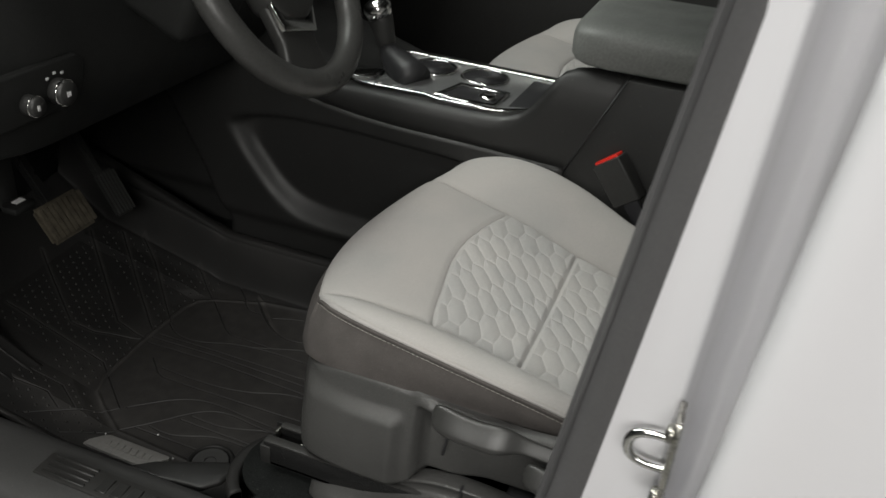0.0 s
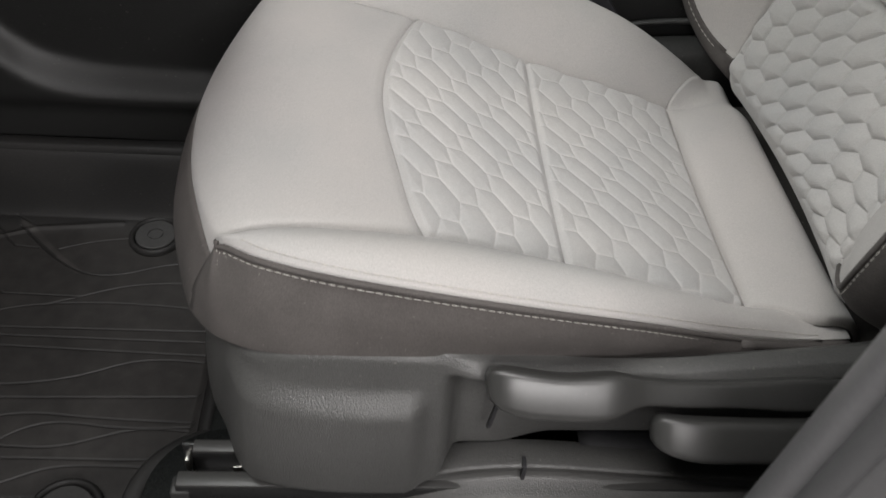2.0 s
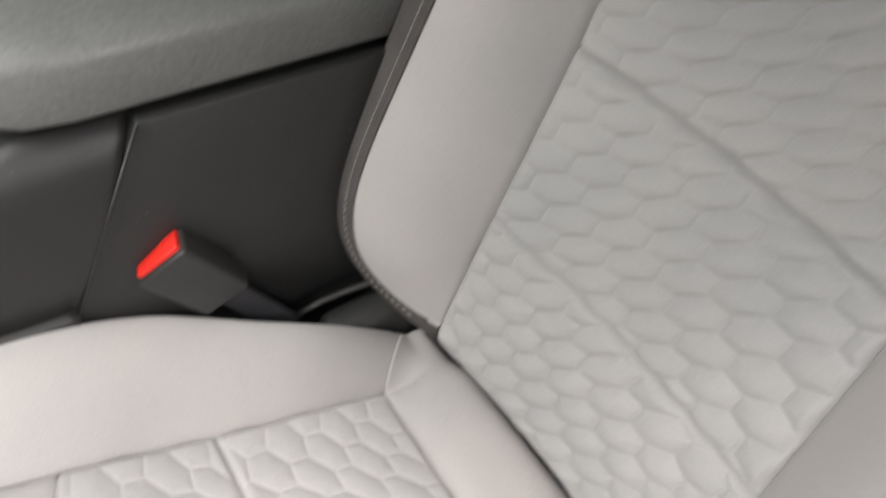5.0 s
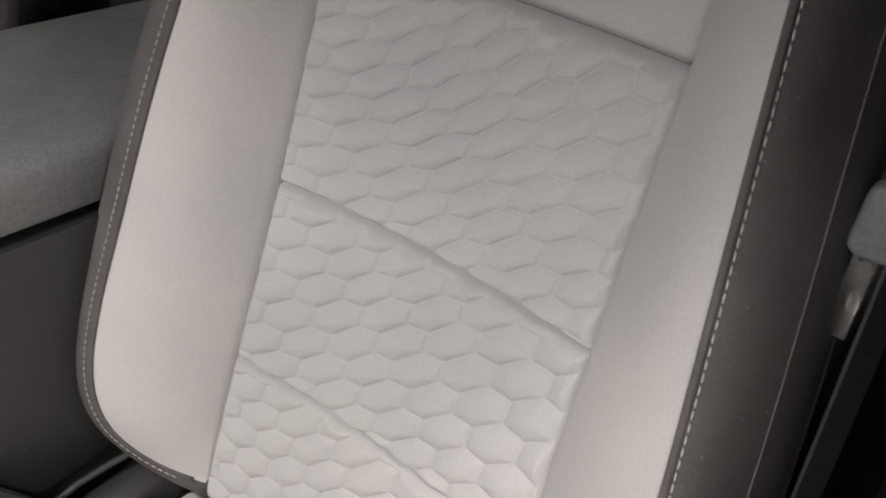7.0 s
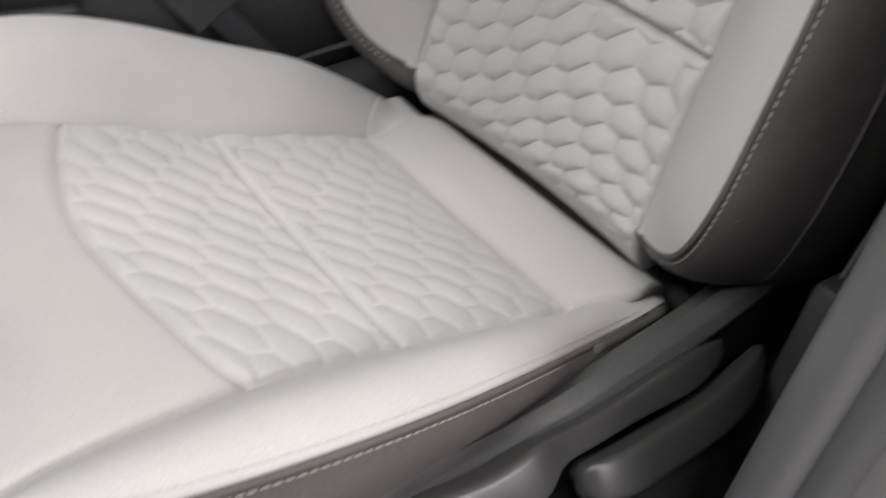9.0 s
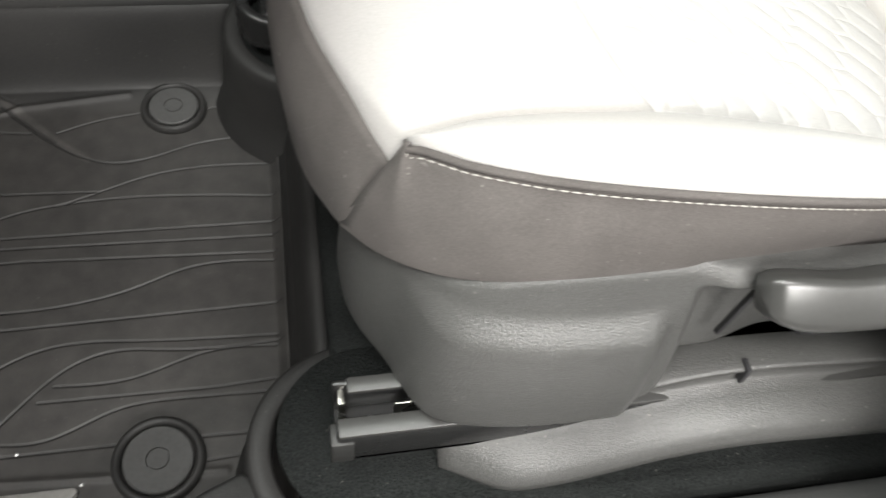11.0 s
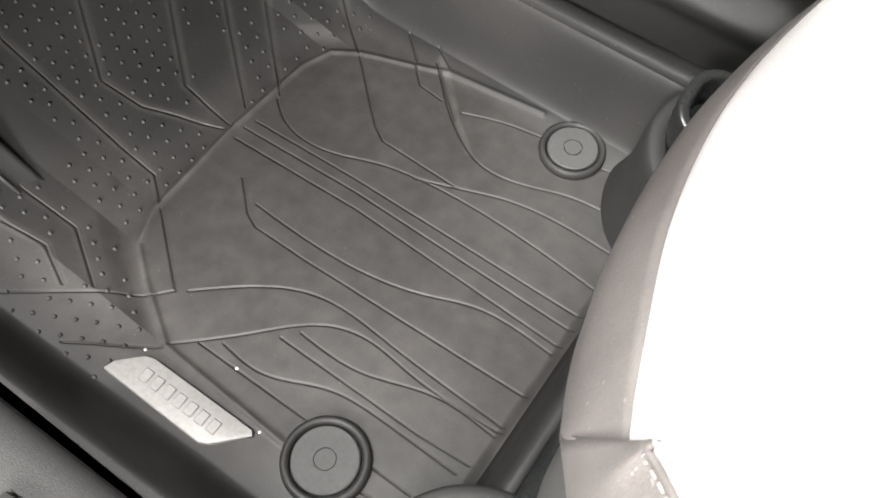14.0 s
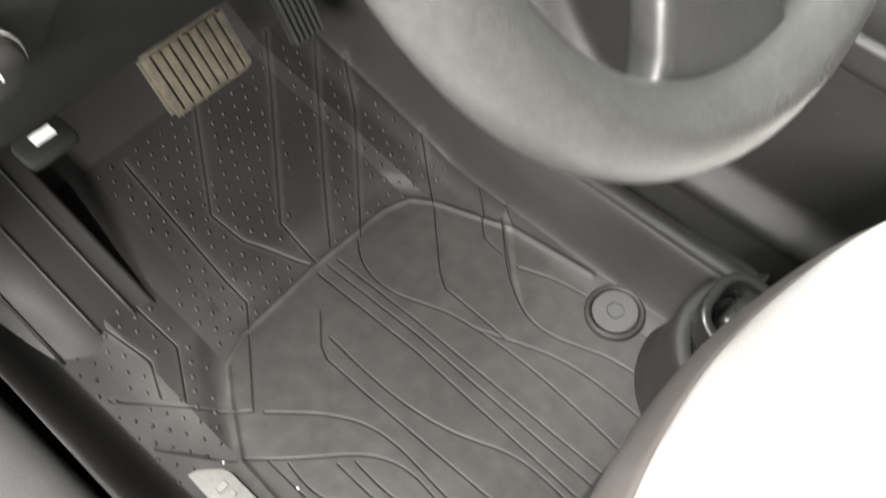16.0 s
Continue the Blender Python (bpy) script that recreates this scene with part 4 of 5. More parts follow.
# ---- plastic side shield and its levers ----
plan = through_points([(0.34, -0.238), (0.20, -0.245), (0.05, -0.247), (-0.10, -0.250), (-0.19, -0.248), (-0.225, -0.238), (-0.252, -0.214), (-0.270, -0.186), (-0.279, -0.160), (-0.281, -0.140)], 130)
d = np.gradient(plan, axis=0)
nrm = np.stack([d[:, 1], -d[:, 0]], 1)
nrm /= np.linalg.norm(nrm, axis=1)[:, None]
if nrm[60, 1] > 0:
    nrm = -nrm
px = plan[:, 0]
top_z = spline((0.34, 0.22, 0.12, 0.06, 0.0, -0.06, -0.12, -0.18, -0.22, -0.25, -0.27, -0.281), (0.315, 0.287, 0.274, 0.268, 0.268, 0.276, 0.284, 0.283, 0.273, 0.262, 0.250, 0.246), px)
bot_z = 0.142 + 0.014 * smooth01((px + 0.100) / 0.016)
vs = np.linspace(0, 1, 60)
P = np.zeros((len(plan), len(vs), 3))
for j, v in enumerate(vs):
    z = top_z * (1 - v) + bot_z * v
    out = 0.016 * np.sin(np.pi * np.clip((top_z - z) / 0.11, 0, 1) * 0.5) - 0.014
    bump = 0.010 * smooth01((0.256 - z) / 0.022) * smooth01((-0.098 - px) / 0.018) * smooth01((px + 0.262) / 0.045)
    hollow = -(0.026 + 0.010 * smooth01((px + 0.05) / 0.05)) * smooth01((px + 0.092) / 0.016) * smooth01((top_z - 0.011 - z) / 0.012)
    out = out - 0.006 * smooth01((-0.08 - px) / 0.03) * np.exp(-((top_z - z) / 0.004) ** 2)
    rail = 0.007 * np.exp(-((z - top_z + 0.010) / 0.009) ** 2) * smooth01((px + 0.10) / 0.03)
    tuck = -0.010 * smooth01((v - 0.90) / 0.10) - 0.008 * v * smooth01((-0.225 - px) / 0.04)
    o = out + bump + hollow + rail + tuck
    P[:, j, 0] = plan[:, 0] + nrm[:, 0] * o
    P[:, j, 1] = plan[:, 1] + nrm[:, 1] * o
    P[:, j, 2] = z
shield = patch("side_shield", P, SHIELD, seat, "grained black plastic side shield", down=(0, 0.012, 0))
rbox("shield_slot", (-0.0545, -0.2365, 0.200), (-0.0515, -0.2325, 0.246), SEAL_SHADE, shield, bevel=0.0005, turn=(0, 8, 0))
for k in range(3):
    rbox("marking_bar", (0.085 + k * 0.010, -0.2440, 0.2625 + k * 0.0012), (0.092 + k * 0.010, -0.2405, 0.2645 + k * 0.0012), LEVER, shield, bevel=0.0004, segs=1)


def paddle(name, stations, mat, label):
    """A lever lofted through stations of (x, y, z, half height, half depth)."""
    st = through_points([s for s in stations], 34)
    a = np.linspace(0, 2 * math.pi, 28, endpoint=False)
    ca, sa = np.cos(a), np.sin(a)
    e, tc, ts = 0.34, math.cos(0.72), math.sin(0.72)
    rings = []
    for s in st:
        ring = [(s[4] * np.sign(c) * abs(c) ** e, s[3] * np.sign(q) * abs(q) ** e) for c, q in zip(ca, sa)]
        rings.append([(s[0], s[1] + p * tc + q * ts, s[2] - p * ts + q * tc * 1.15) for p, q in ring])
    return loft(name, rings, mat, seat, label)


paddle("height_lever", [(-0.0665, -0.25, 0.274, 0.0034, 0.004), (-0.064, -0.252, 0.273, 0.0095, 0.009), (-0.055, -0.254, 0.271, 0.0133, 0.012), (-0.03, -0.257, 0.2685, 0.0142, 0.013), (0, -0.258, 0.2685, 0.0142, 0.013), (0.018, -0.257, 0.27, 0.0138, 0.012), (0.034, -0.252, 0.2675, 0.0095, 0.01), (0.055, -0.25, 0.264, 0.0082, 0.009), (0.11, -0.25, 0.264, 0.0086, 0.009), (0.17, -0.248, 0.264, 0.0095, 0.009), (0.2, -0.244, 0.264, 0.0034, 0.004)], LEVER, "satin grey plastic seat height lever")
paddle("recline_lever", [(0.046, -0.268, 0.249, 0.0034, 0.004), (0.049, -0.27, 0.249, 0.0095, 0.009), (0.06, -0.273, 0.248, 0.0125, 0.012), (0.1, -0.275, 0.246, 0.0133, 0.013), (0.16, -0.274, 0.246, 0.0133, 0.012), (0.2, -0.268, 0.248, 0.0112, 0.01), (0.23, -0.258, 0.252, 0.0052, 0.005)], LEVER, "satin grey plastic recline lever")

# lower trim over the rail
along = np.linspace(0, 1, 70)
tx = 0.42 - along * 0.64
base_y = spline((-0.24, -0.20, -0.14, 0.05, 0.20, 0.42), (-0.232, -0.240, -0.244, -0.244, -0.250, -0.260), tx)
top_h = spline((-0.24, -0.20, -0.14, -0.08, 0.05, 0.20, 0.42), (0.120, 0.128, 0.138, 0.160, 0.161, 0.160, 0.162), tx)
sec = [(0.012, 0.0), (0.0, 0.0), (-0.0022, -0.0008), (-0.0028, -0.0030), (0.0000, -0.0050), (0.0008, -0.0170), (-0.0020, -0.0195), (-0.010, -0.0215), (-0.020, -0.0255), (-0.029, -0.0320), (-0.034, -0.0400), (-0.0350, -0.0480), (-0.031, -0.0540), (-0.024, -0.0580), (-0.018, -0.0700), (-0.014, -0.095)]
P = np.array([[(x, yb + dy * (1 - 0.5 * smooth01((-0.17 - x) / 0.06)), max(h + dz, 0.080)) for dy, dz in sec] for x, yb, h in zip(tx, base_y, top_h)])
patch("lower_trim", P, SHIELD, seat, "grained black plastic rail cover", down=(0, 0.012, -0.004))
# Black sheet paints the shade below the levers.
patch("recess_floor", np.array([[(x, yb + dy, h - 0.003) for k, dy in enumerate((0.046, 0.010))] for x, yb, h in zip(tx, base_y, top_h)])[:44], SEAL_SHADE, seat, "black sheet standing in for shade in the lever recess", down=(0, 0, -0.004))
rbox("trim_notch", (-0.0275, -0.2490, 0.152), (-0.0245, -0.2390, 0.1690), SEAL_SHADE, seat, bevel=0.0004)
# hinge cover between cushion and backrest
rbox("hinge_cover", (0.130, 0.186, 0.18), (0.33, 0.226, 0.284), SMOOTH, seat, bevel=0.016, segs=4, turn=(0, -6, 0))
rbox("hinge_cover", (0.200, -0.228, 0.19), (0.36, -0.190, 0.262), SMOOTH, seat, bevel=0.018, segs=4, turn=(0, -6, 0))
tube("hinge_lip", [(0.105, 0.222, 0.280), (0.135, 0.222, 0.287), (0.165, 0.217, 0.293), (0.185, 0.212, 0.297), (0.20, 0.20, 0.298)], 0.0035, SMOOTH, seat)

# ---- belt buckle ----
buckle = thing("seat_belt_buckle", "black seat belt buckle with a red release button", "belt buckle")
axis = Vector((0.042, -0.010, -0.0525)).normalized()


def along_buckle(s, a, b):
    side = Vector((0.034, -0.010, 0.021)).normalized()
    third = axis.cross(side).normalized()
    side = third.cross(axis).normalized()
    return Vector((0.008, 0.236, 0.400)) + axis * s + side * a + third * b


def buckle_box(name, s0, s1, w0, w1, t0, t1, mat, parent, label="", bevel=0.003):
    bm = bmesh.new()
    vs = []
    for s, wd, th in ((s0, w0, t0), (s1, w1, t1)):
        vs.append([bm.verts.new(along_buckle(s, a * wd, b * th)) for a, b in ((-1, -1), (1, -1), (1, 1), (-1, 1))])
    bm.faces.new(vs[0][::-1])
    bm.faces.new(vs[1])
    for i in range(4):
        bm.faces.new((vs[0][i], vs[0][(i + 1) % 4], vs[1][(i + 1) % 4], vs[1][i]))
    bmesh.ops.recalc_face_normals(bm, faces=bm.faces)
    bmesh.ops.bevel(bm, geom=bm.edges[:], offset=bevel, segments=3, profile=0.5, affect="EDGES")
    return part(name, bm, mat, parent, label, smooth=True)


body = buckle_box("body", 0.0, 0.070, 0.0245, 0.0235, 0.0145, 0.0125, SMOOTH, buckle)
buckle_box("release_button", -0.004, 0.010, 0.0205, 0.0205, 0.0090, 0.0090, RED, body, "red release button", 0.0015)
buckle_box("stalk", 0.066, 0.150, 0.013, 0.011, 0.003, 0.003, WEB, buckle, "grey webbing stalk", 0.001)

# ---- centre console ----
console = thing("center_console", "black grained plastic centre console between the seats", "console")
# side panel with a knee hollow, in (x, z)
us, vs = np.linspace(-1.12, -0.058, 130), np.linspace(0.0, 1.0, 60)
gx, gv = np.meshgrid(us, vs, indexing="ij")
top = spline((-1.12, -0.85, -0.62, -0.44, -0.20, -0.055, 0.10, 0.62), (0.60, 0.52, 0.43, 0.385, 0.372, 0.366, 0.36, 0.36), gx)
gz = 0.05 + gv * (top - 0.05)
line_z = spline((-0.70, -0.66, -0.60, -0.54, -0.50, -0.40, -0.05, 0.3), (0.36, 0.315, 0.235, 0.170, 0.152, 0.140, 0.14, 0.14), gx)
roof_z = spline((-0.70, -0.62, -0.50, -0.35, -0.20, 0.3), (0.30, 0.335, 0.352, 0.350, 0.342, 0.33), gx)
hollow = smooth01((gz - line_z) / 0.045) * smooth01((roof_z - gz) / 0.012) * smooth01((gx + 0.66) / 0.06)
front = np.interp(gz, (0.05, 0.11, 0.22, 0.33, 0.6), (-0.66, -0.655, -0.70, -0.76, -0.86))
gy = 0.236 + 0.026 * hollow + 0.012 * smooth01((0.155 - gz) / 0.03) + 0.06 * smooth01((front - gx) / 0.04)
patch("side_panel", np.stack([gx, gy, gz], -1), PLASTIC, console, down=(0, 0.02, 0))
# upper shell: flat deck that rises to the armrest, cut off along a slanted joint
sec = [(0.246, -0.03), (0.2425, 0.0), (0.240, 0.25), (0.2405, 0.60), (0.2440, 0.80), (0.2500, 0.92), (0.2600, 0.985), (0.2750, 1.0), (0.288, 1.0), (0.305, 1.0), (0.328, 1.0), (0.35, 1.0), (0.374, 1.0), (0.46, 1.0), (0.485, 0.95), (0.497, 0.7), (0.500, 0.0)]
RISE_X, RISE_Z = (-1.12, -0.85, -0.62, -0.48, -0.21, -0.165, -0.135, -0.115, -0.098, -0.086, -0.06, 0.1), (0.652, 0.572, 0.470, 0.425, 0.424, 0.428, 0.442, 0.466, 0.497, 0.515, 0.519, 0.519)
shell = []
for k in np.linspace(0, 1, 110):
    row = []
    for y, f in sec:
        end = -0.0604 + 0.073 * min(max(f, 0), 1)
        x = -0.75 + (end + 0.75) * k
        low = float(spline((-1.12, -0.85, -0.62, -0.44, -0.20, -0.055, 0.10, 0.62), (0.60, 0.52, 0.43, 0.385, 0.372, 0.366, 0.36, 0.36), x))
        row.append((x, y, low + f * (float(np.interp(x - np.interp(y, (0.25, 0.274, 0.288, 0.328, 0.374), (0.0, 0.02, 0.05, 0.072, 0.09)), RISE_X, RISE_Z)) - low)))
    shell.append(row)
patch("upper_shell", np.array(shell), PLASTIC, console)
tube("joint_line", [(-0.0612, 0.2400, 0.356), (-0.030, 0.2402, 0.425), (0.0130, 0.2408, 0.519)], 0.0013, SEAL_SHADE, console, segs=6)
# Thin dark plate on the deck stands in for a deep pocket's shade.
prism("open_pocket", [(-0.168, 0.292), (-0.140, 0.300), (-0.124, 0.330), (-0.112, 0.374), (-0.114, 0.425), (-0.165, 0.430)], "z", 0.424, 0.4278, SEAL_SHADE, console, "thin dark plate for the shade in an open pocket", bevel=0.001)
# rear box below the armrest
prism("rear_box", [(-0.0590, 0.05), (-0.0590, 0.358), (0.0140, 0.519), (0.62, 0.519), (0.62, 0.05)], "y", 0.2415, 0.500, PLASTIC, console, "black grained console box", bevel=0.002, segs=2)
# armrest lid
rows = []
for x, grow in [(-0.082, 0.0), (-0.079, 0.35), (-0.070, 0.70), (-0.052, 0.92), (-0.02, 1.0), (0.2, 1.0), (0.42, 1.0), (0.44, 0.9), (0.45, 0.5)]:
    a = np.linspace(0, 2 * math.pi, 40, endpoint=False)
    c, s = np.cos(a), np.sin(a)
    h = 0.033 * (0.45 + 0.55 * grow)
    rows.append([(x, 0.372 + (0.085 + 0.040 * grow) * np.sign(p) * abs(p) ** 0.35, 0.5535 + h * np.sign(q) * abs(q) ** (0.5 if q > 0 else 0.2)) for p, q in zip(c, s)])
armrest = loft("armrest", rows, VINYL, console, "padded dark grey armrest lid")
# bezel with a chrome rim, cup holders and shifter
zb = 0.4265
bez = [(-0.500, 0.325), (-0.486, 0.288), (-0.410, 0.262), (-0.300, 0.268), (-0.275, 0.258), (-0.185, 0.262), (-0.158, 0.274), (-0.132, 0.290), (-0.112, 0.328), (-0.098, 0.374), (-0.100, 0.430), (-0.115, 0.443), (-0.40, 0.450), (-0.450, 0.435)]
prism("bezel", bez, "z", zb - 0.006, zb, SILVER, console, "satin silver shifter bezel", bevel=0.002)
tube("bezel_rim", [(a, b, zb + 0.001) for a, b in bez], 0.0038, CHROME, console, "chrome rim", loop=True, segs=8)
for cx in (-0.335, -0.242):
    mesh("cup_ring", *ring_mesh(cx, 0.396, zb + 0.002, 0.042, 0.036, 0.003), CHROME, console)
    lathe("cup_well", [(0.036, 0.002), (0.034, -0.001), (0.0335, 0.0008), (0.001, 0.0008)], (cx, 0.396, zb), SEAL_SHADE, console)
prism("tray", [(-0.280, 0.274), (-0.190, 0.276), (-0.186, 0.335), (-0.262, 0.337)], "z", zb - 0.003, zb + 0.0012, SEAL_SHADE, console, "open dark tray", bevel=0.001)
tube("tray_rim", [(-0.283, 0.271, zb + 0.002), (-0.187, 0.273, zb + 0.002), (-0.182, 0.338, zb + 0.002), (-0.265, 0.340, zb + 0.002)], 0.0042, CHROME, console, loop=True, segs=8)
lathe("socket", [(0.014, 0.0), (0.014, 0.006), (0.010, 0.008), (0.001, 0.008)], (-0.207, 0.305, zb), CHROME, console, segs=20)
rbox("shift_button", (-0.445, 0.285, zb), (-0.395, 0.330, zb + 0.006), CHROME, console, "bright indicator plate", bevel=0.003)
for k in range(4):
    rbox("gear_mark", (-0.385 + k * 0.026, 0.276, zb), (-0.380 + k * 0.026, 0.281, zb + 0.0012), ICON, console, bevel=0.0003, segs=1)
shifter = thing("gear_shifter", "black leather gear shifter with a chrome topped knob", "gear shifter")
tube("boot", [(-0.335, 0.318, 0.424), (-0.352, 0.326, 0.432), (-0.376, 0.340, 0.440), (-0.398, 0.352, 0.452), (-0.406, 0.357, 0.462)], np.array((0.030, 0.030, 0.026, 0.019, 0.0135)), SEAL_SHADE, shifter, "folded black leather boot", segs=20)
tube("lever", [(-0.402, 0.360, 0.450), (-0.410, 0.359, 0.475), (-0.420, 0.358, 0.505), (-0.426, 0.357, 0.524)], np.array((0.012, 0.016, 0.021, 0.019)), SMOOTH, shifter, segs=20)
tube("collar", [(-0.404, 0.360, 0.453), (-0.407, 0.360, 0.462)], 0.0155, CHROME, shifter, segs=20)
tube("knob", [(-0.421, 0.357, 0.510), (-0.427, 0.356, 0.524), (-0.432, 0.355, 0.534), (-0.434, 0.355, 0.538)], np.array((0.0215, 0.0245, 0.019, 0.006)), CHROME, shifter, "chrome capped knob", segs=20)
# tunnel carpet under the console
tagged(rbox("tunnel", (-1.15, 0.236, -0.02), (0.6, 0.50, 0.075), CARPET, bevel=0.01), "black carpeted tunnel beside the mat", "carpet", kind="structure")
us = np.linspace(-1.1, -0.28, 40)
patch("side_lip", np.array([[(x, y + 0.05 * max(-0.62 - x, 0), z + 0.3 * max(-0.66 - x, 0)) for y, z in ((0.222, 0.080), (0.2235, 0.0905), (0.226, 0.0920), (0.2375, 0.0925), (0.2395, 0.0905), (0.2400, 0.07))] for x in us]), RUBBER, floor_mat)

# ---- dashboard, wheel and pedals ----
dash = thing("dashboard", "dark plastic lower dashboard over the footwell", "dashboard")
dz = [(-0.60, 0.66), (-0.585, 0.60), (-0.585, 0.52), (-0.60, 0.452), (-0.615, 0.444), (-0.66, 0.44), (-0.75, 0.45), (-0.95, 0.50), (-1.15, 0.55), (-1.15, 0.95), (-0.75, 0.92), (-0.62, 0.80)]
ys = np.linspace(-0.335, 1.25, 60)
rings = [[(x - 0.04 * smooth01((-0.20 - y) / 0.12), y, z) for x, z in dz] for y in ys]
loft("panel", rings, DASH, dash)
pod = prism("switch_panel", [(-0.320, 0.499), (-0.190, 0.499), (-0.168, 0.506), (-0.153, 0.523), (-0.148, 0.549), (-0.160, 0.559), (-0.320, 0.559)], "x", -0.592, -0.578, DASH, dash, "dark switch panel", bevel=0.004, segs=3)


def knob(y, z, r, big):
    t = np.linspace(0, 2 * math.pi, 24, endpoint=False)
    rings = [[(x, y + q * math.cos(a), z + q * math.sin(a)) for a in t] for x, q in ((-0.582, r), (-0.572, r), (-0.562, r * 0.93), (-0.560, r * 0.8))]
    k = loft("light_knob", rings, SMOOTH, pod, "round light switch knob")
    tube("knob_ring", [(-0.566, y + r * math.cos(a), z + r * math.sin(a)) for a in t], 0.0012, CHROME, k, loop=True, segs=6)
    for i in range(3 if big else 2):
        rbox("knob_mark", (-0.5605, y - 0.004 + i * 0.0022, z - 0.003), (-0.5590, y - 0.003 + i * 0.0022, z + 0.003), ICON, k, bevel=0)


knob(-0.198, 0.524, 0.0155, True)
knob(-0.244, 0.522, 0.012, False)
for k in range(3):
    a = math.radians(60 + k * 32)
    rbox("switch_mark", (-0.5795, -0.198 + 0.022 * math.cos(a) - 0.002, 0.524 + 0.022 * math.sin(a) - 0.0015), (-0.5772, -0.198 + 0.022 * math.cos(a) + 0.002, 0.524 + 0.022 * math.sin(a) + 0.0015), ICON, pod, bevel=0)
hood = rbox("hood_release", (-0.733, -0.180, 0.312), (-0.704, -0.140, 0.325), DASH, dash, "black hood release lever", bevel=0.006)
rbox("hood_mark", (-0.724, -0.167, 0.3248), (-0.714, -0.151, 0.3258), ICON, hood, bevel=0)
rbox("hood_bracket", (-0.765, -0.176, 0.315), (-0.732, -0.144, 0.47), DASH, dash, bevel=0.005)
rbox("column_shroud", (-0.66, -0.06, 0.58), (-0.47, 0.075, 0.72), DASH, dash, "dark steering column shroud", bevel=0.02, segs=4, turn=(0, 25, 0))

wheel = thing("steering_wheel", "black leather steering wheel with a silver lower spoke trim", "steering wheel")
TILT_W = 0.56
wc = np.array((-0.410, 0.014, 0.644))
up_w = np.array((-math.sin(TILT_W), 0, math.cos(TILT_W)))
out_w = np.array((math.cos(TILT_W), 0, math.sin(TILT_W)))
side_w = np.array((0, 1.0, 0))


def on_wheel(a, b, c=0.0):
    """a to the side, b up the wheel, c towards the driver."""
    return tuple(wc + side_w * a + up_w * b + out_w * c)


t = np.linspace(0, 2 * math.pi, 80, endpoint=False)
tube("rim", [on_wheel(0.143 * math.cos(a), 0.143 * math.sin(a)) for a in t], 0.0178, LEATHER, wheel, "stitched black leather rim", loop=True, segs=18)


def wheel_plate(name, outline, c0, c1, mat, label="", bevel=0.004):
    bm = bmesh.new()
    tc, ts = math.cos(-0.24), math.sin(-0.24)
    loops = [[bm.verts.new(on_wheel(a * tc - b * ts, a * ts + b * tc, c)) for a, b in outline] for c in (c0, c1)]
    n = len(outline)
    bm.faces.new(loops[0])
    bm.faces.new(loops[1][::-1])
    for i in range(n):
        bm.faces.new((loops[0][i], loops[1][i], loops[1][(i + 1) % n], loops[0][(i + 1) % n]))
    bmesh.ops.recalc_face_normals(bm, faces=bm.faces)
    bmesh.ops.bevel(bm, geom=bm.edges[:], offset=bevel, segments=3, profile=0.5, affect="EDGES", clamp_overlap=True)
    return part(name, bm, mat, wheel, label, smooth=True)


wheel_plate("hub", [(-0.055, 0.045), (0.055, 0.045), (0.062, 0.0), (0.045, -0.045), (0.020, -0.062), (-0.020, -0.062), (-0.045, -0.045), (-0.062, 0.0)], -0.025, 0.012, SMOOTH, "dark wheel hub", 0.010)
wheel_plate("spoke", [(-0.046, -0.030), (0.046, -0.030), (0.034, -0.09), (0.040, -0.115), (0.060, -0.138), (-0.060, -0.138), (-0.040, -0.115), (-0.034, -0.09)], -0.018, 0.002, SMOOTH, "dark lower spoke", 0.006)
wheel_plate("spoke_trim", [(-0.050, -0.020), (-0.041, -0.020), (-0.026, -0.062), (0.026, -0.062), (0.041, -0.020), (0.050, -0.020), (0.033, -0.077), (-0.033, -0.077)], 0.000, 0.008, CHROME, "silver spoke trim", 0.0015)
for s in (-1, 1):
    wheel_plate("spoke", [(s * 0.05, 0.035), (s * 0.135, 0.030), (s * 0.140, 0.0), (s * 0.135, -0.015), (s * 0.05, -0.012)], -0.016, 0.004, SMOOTH, "dark side spoke", 0.006)

brake = thing("brake_pedal", "worn ribbed rubber brake pedal", "pedal")
Mp = Matrix.Translation(Vector((-0.824, 0.020, 0.188))) @ Euler((0, radians(-34), radians(0))).to_matrix().to_4x4()


def pedal_box(name, lo, hi, mat, parent, bevel=0.004):
    bm = bmesh.new()
    bmesh.ops.create_cube(bm, size=1)
    s = Vector(hi) - Vector(lo)
    for q in bm.verts:
        q.co = Vector((q.co.x * s.x, q.co.y * s.y, q.co.z * s.z)) + (Vector(hi) + Vector(lo)) / 2
    bmesh.ops.bevel(bm, geom=bm.edges[:], offset=bevel, segments=2, affect="EDGES")
    bm.transform(Mp)
    return part(name, bm, mat, parent)


pad = pedal_box("pad", (-0.010, -0.048, -0.032), (0.004, 0.048, 0.034), PEDAL, brake, 0.005)
for k in range(9):
    pedal_box("rib", (0.002, -0.046 + k * 0.0105, -0.027), (0.008, -0.0375 + k * 0.0105, 0.029), PEDAL, pad, 0.001)
pedal_box("arm", (-0.026, -0.010, 0.0), (-0.010, 0.010, 0.24), BLACK_STEEL, brake)
gas = thing("accelerator_pedal", "black ribbed accelerator pedal", "pedal")
Mp = Matrix.Translation(Vector((-0.832, 0.146, 0.178))) @ Euler((0, radians(-34), radians(-6))).to_matrix().to_4x4()
